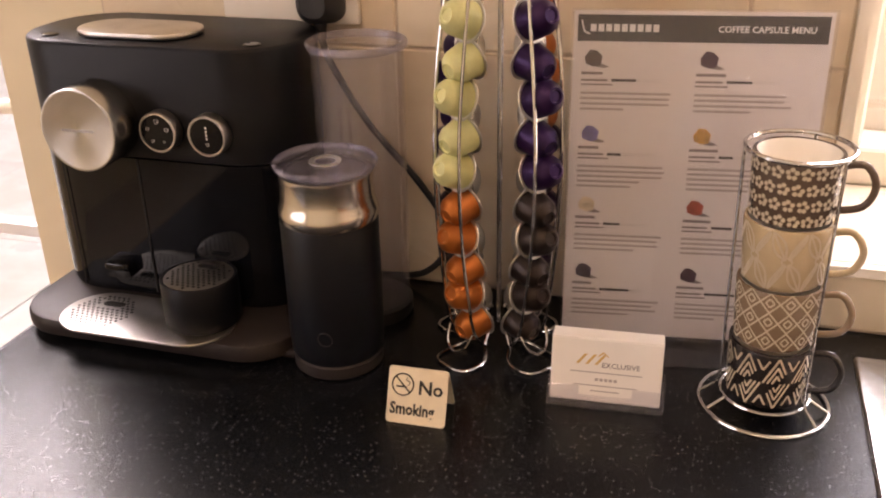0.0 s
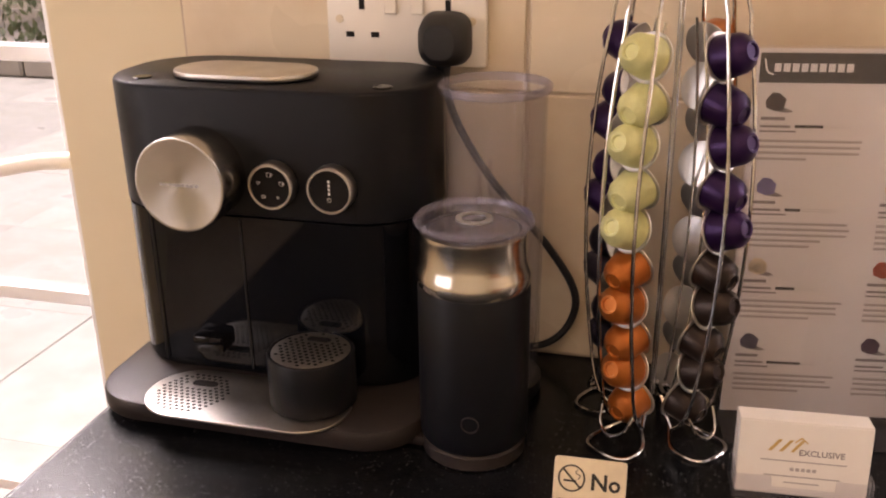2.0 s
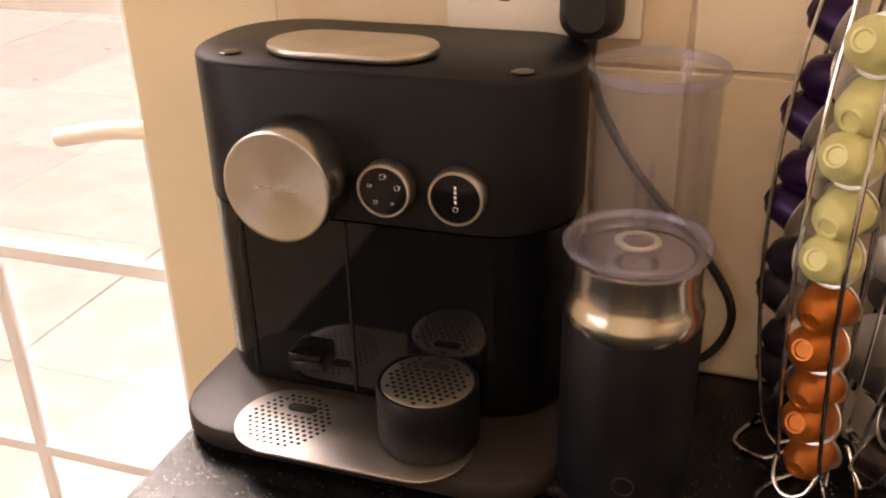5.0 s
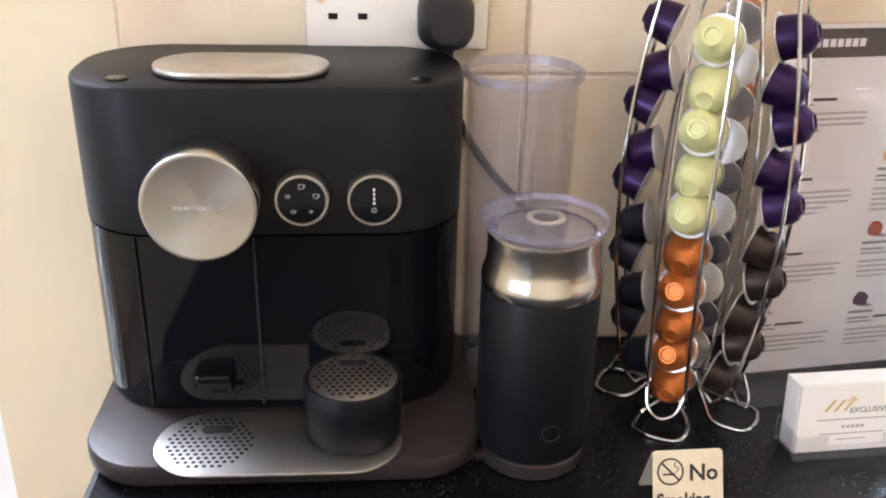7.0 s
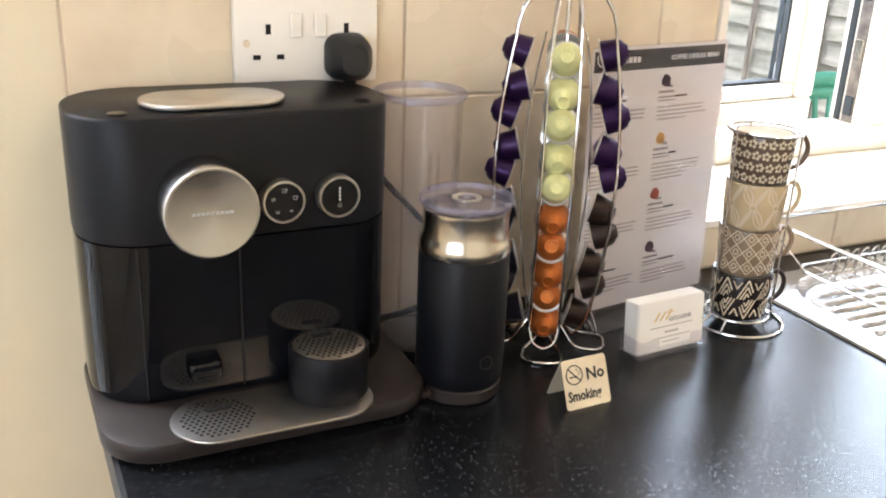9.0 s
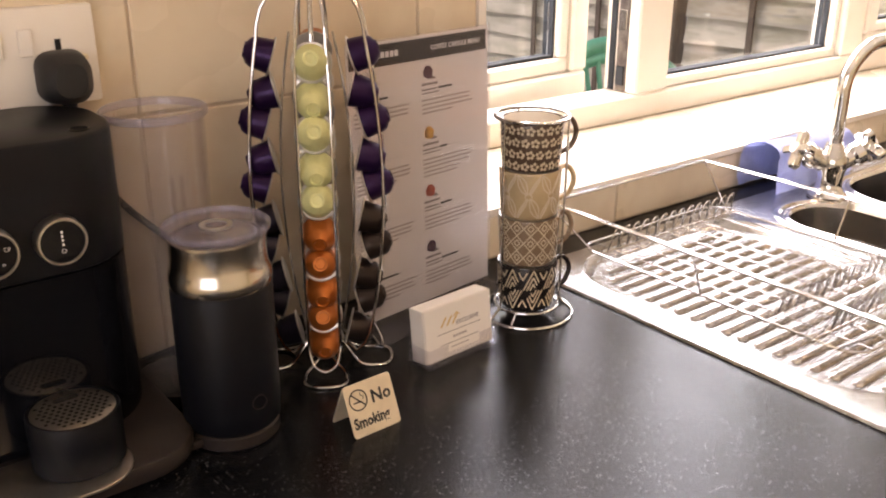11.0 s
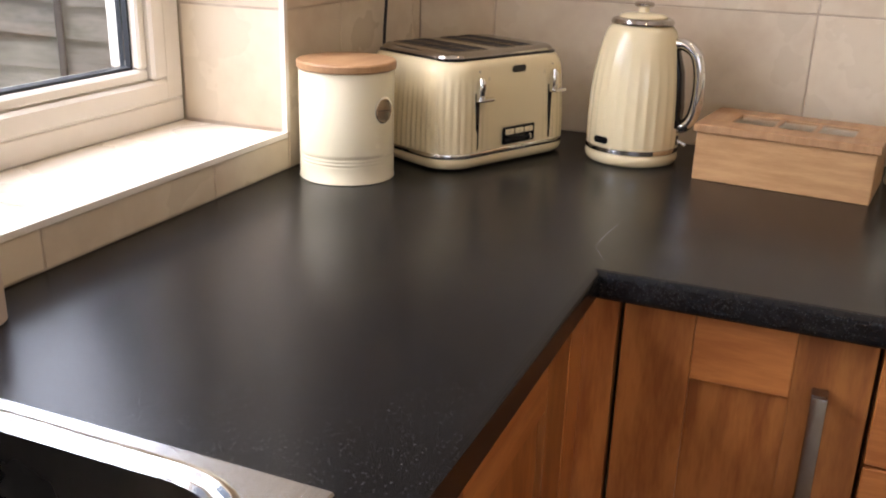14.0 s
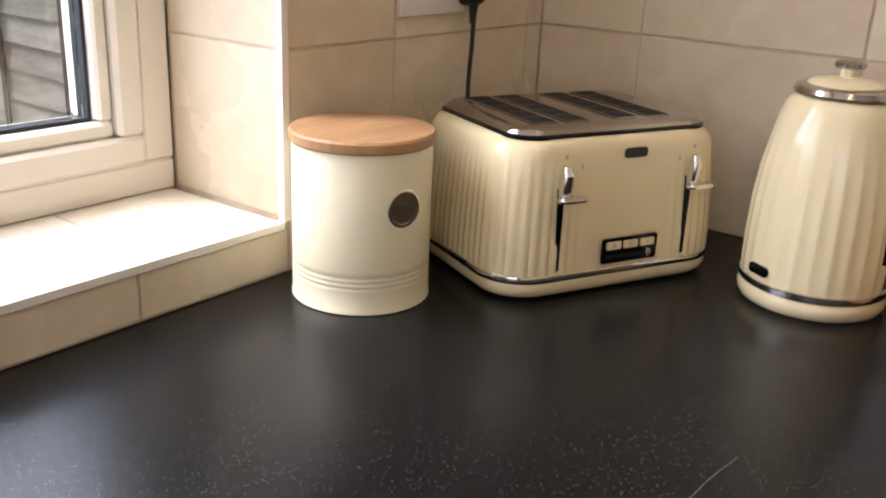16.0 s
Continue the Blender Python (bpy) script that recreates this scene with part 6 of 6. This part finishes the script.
def fence_panel(y0):
    t = thing("garden_fence", "weathered grey overlap garden fence panel with dark battens", "fence", (FX, y0, -0.15), 90, "garden fence panels")
    r = random.Random(int(y0 * 10))
    for k in range(18):
        z0 = 0.02 + k * 0.122
        b = bmesh.new()
        n = 8
        top, bot = [], []
        for i in range(n + 1):
            x = 0.03 + 1.77 * i / n
            w = 0.016 * noise.noise(Vector((x * 4 + y0, k * 2.3, 0)))
            bot.append((x, z0 + w))
            top.append((x, z0 + 0.140 + w))
        vs = []
        for (x, zb_), (_, zt_) in zip(bot, top):
            vs.append((b.verts.new((x, 0.006, zb_)), b.verts.new((x, -0.010, zt_)), b.verts.new((x, -0.002, zt_)), b.verts.new((x, 0.020, zb_))))
        for p, q in zip(vs, vs[1:]):
            for a in range(4):
                b.faces.new((p[a], p[(a + 1) % 4], q[(a + 1) % 4], q[a]))
        b.faces.new(vs[0])
        b.faces.new(vs[-1])
        part("board", b, "fence", t)
    for x in (0.42, 0.92, 1.42):
        part("batten", box(x - 0.016, x + 0.016, 0.0215, 0.034, 0.02, 2.2, 0.002), "post", t)
    part("capping", box(0.0, 1.83, -0.02, 0.036, 2.22, 2.25, 0.002), "fence", t)
    p = thing("fence_post", "dark weathered square fence post", "fence post", (FX, y0 + 1.875, -0.15), 0, "garden fence posts")
    part("post", box(-0.045, 0.045, -0.036, 0.036, 0, 2.3, 0.006), "post", p)


for k in range(5):
    fence_panel(2.30 + k * 1.95)
bf = thing("boundary_fence", "weathered timber fence at the garden end", "fence", (0, 11.5, -0.15))
for k in range(13):
    part("board", box(-9.0, 4.2, 0, 0.02, 0.02 + k * 0.14, 0.157 + k * 0.14, 0.002), "fence", bf)


def green_chair():
    t = thing("garden_chair", "green moulded plastic garden armchair on the patio", "garden chair", (2.54, 3.22, -0.115), 148)
    seat = slab(outline(0.44, 0.42, 0.06, 6), 0.40, 0.418, 0.005)
    part("seat", seat, "green", t, smooth=True)
    a0, a1, n = 200, 340, 16
    R = 0.36
    pts = []
    for i in range(25):
        a = radians(170 + 200 * i / 24)
        up = 0.64 + 0.24 * max(0.0, math.sin(math.pi * (i - 4) / 16)) ** 1.2 if 4 <= i <= 20 else 0.62
        pts.append((R * math.cos(a), R * math.sin(a) * 0.95 - 0.02, up))
    pts = [(pts[0][0], 0.20, 0.60)] + pts + [(pts[-1][0], 0.20, 0.60)]
    rail = bmesh.new()
    tube(pts, 0.030, 10, smooth_steps=2, bm=rail)
    part("top_rail", rail, "green", t, smooth=True)
    band = bmesh.new()
    tube([(x * 0.99, y * 0.99, z - 0.045) for x, y, z in pts[4:-4]], 0.026, 10, smooth_steps=2, bm=band)
    part("back_band", band, "green", t, smooth=True)
    for i in range(6, 20, 1):
        a = radians(170 + 200 * i / 24)
        zt = 0.64 + 0.24 * max(0.0, math.sin(math.pi * (i - 4) / 16)) ** 1.2
        part("back_slat", tube([(0.21 * math.cos(a), 0.20 * math.sin(a), 0.418), (R * math.cos(a) * 0.99, R * math.sin(a) * 0.94 - 0.02, zt - 0.01)], 0.010, 6), "green", t, smooth=True)
    for sx in (-1, 1):
        for sy in (-1, 1):
            part("leg", tube([(sx * 0.19, sy * 0.17, 0.40), (sx * 0.25, sy * 0.23, 0.0)], 0.020, 8), "green", t, smooth=True)
        part("arm_support", tube([(sx * 0.21, 0.17, 0.41), (sx * 0.26, 0.19, 0.60)], 0.017, 8), "green", t, smooth=True)


green_chair()


# ---- wall tiles ----
def tile_grid(parent, axis, plane, u_lines, v_lines, material, name="tile", gap=0.0014, thick=0.0062, inward=1):
    """Bevelled tiles between joint lines; axis 'y': the wall y = plane; 'x': x = plane; 'z': a sill."""
    for u0, u1 in zip(u_lines, u_lines[1:]):
        for v0, v1 in zip(v_lines, v_lines[1:]):
            w, h = u1 - u0 - 2 * gap, v1 - v0 - 2 * gap
            if w < 0.004 or h < 0.004:
                continue
            pts = loft([(outline(w, h, 0.0012, 1), 0.0), (outline(w, h, 0.0012, 1), thick - 0.0012), (outline(w - 0.0022, h - 0.0022, 0.0010, 1), thick)])
            ob = part(name, pts, material, parent)
            cu, cv = (u0 + u1) / 2, (v0 + v1) / 2
            if axis == "y":
                ob.matrix_basis = Matrix.Translation((cu, plane + thick, cv)) @ pose(0, 0, 0, 90)
            elif axis == "x":
                ob.matrix_basis = Matrix.Translation((plane + thick * inward, cu, cv)) @ (pose(0, 0, 0, 90, 0, -90) if inward > 0 else pose(0, 0, 0, 90, 0, 90))
            else:
                ob.matrix_basis = Matrix.Translation((cu, cv, plane - thick))


def steps(a, joint_, step, b):
    out = [a]
    k = math.ceil((a - joint_) / step + 1e-6)
    while joint_ + k * step < b - 0.004:
        if joint_ + k * step > a + 0.004:
            out.append(joint_ + k * step)
        k += 1
    return out + [b]


tile_grid(wall_n, "y", WY, steps(0.053, 0.350, 0.293, 0.7205), [0.9105, 1.138, 1.388, 1.638, 1.888, 2.138, 2.39], "tile")
tile_grid(wall_n, "y", WY, steps(2.4845, 2.664, 0.30, XR), [0.9105, 1.165, 1.415, 1.665, 1.915, 2.165, 2.39], "tile")
tile_grid(wall_e, "x", XR, steps(-1.19, 1.123, 0.30, WY), [0.9105, 1.165, 1.415, 1.665, 1.915, 2.165, 2.39], "tile")
tile_grid(wall_n, "y", WY, steps(0.722, 1.290, 0.33, 2.483), [0.9105, SILL - 0.0085], "tile", name="sill_front_tile")
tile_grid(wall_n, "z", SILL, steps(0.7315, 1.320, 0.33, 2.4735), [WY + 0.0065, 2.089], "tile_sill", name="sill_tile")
tile_grid(wall_n, "x", 2.4815, [WY + 0.0065, 2.089], [SILL + 0.001, 1.165, 1.415, 1.665, 1.915, 2.055], "tile", name="reveal_tile", inward=1)
tile_grid(wall_n, "x", 0.7240, [WY + 0.0065, 2.089], [SILL + 0.001, 1.165, 1.415, 1.665, 1.915, 2.055], "tile", name="reveal_tile", inward=-1)

# brick return of the house beside the window
bw = thing("brick_wall", "red brick house return with pale mortar joints", "brick wall", (3.36, 2.30, -0.15), kind="structure")
part("mortar", box(0.006, 0.40, 0.006, 0.52, 0, 2.9), "mortar", bw)
bmeshes = {}
for r in range(28):
    for side in (0, 1):
        length = 0.528 if side == 0 else 0.406
        x = -0.11 if (r + side) % 2 else 0.0
        while x < length:
            a, b_ = max(x, 0), min(x + 0.215, length)
            if b_ - a > 0.03:
                key = (round(b_ - a, 4), side)
                if key not in bmeshes:
                    bb = box(0, b_ - a, 0, 0.0095, 0, 0.065, 0.003)
                    o = part("brick", bb, "brick", bw)
                    bmeshes[key] = o.data
                else:
                    o = new("brick", bmeshes[key])
                    o.parent = bw
                if side == 0:
                    o.matrix_basis = pose(0.0, b_, 0.01 + r * 0.075, 0, 0, -90)
                else:
                    o.matrix_basis = pose(b_, 0.530, 0.01 + r * 0.075, 0, 0, 180)
            x += 0.225
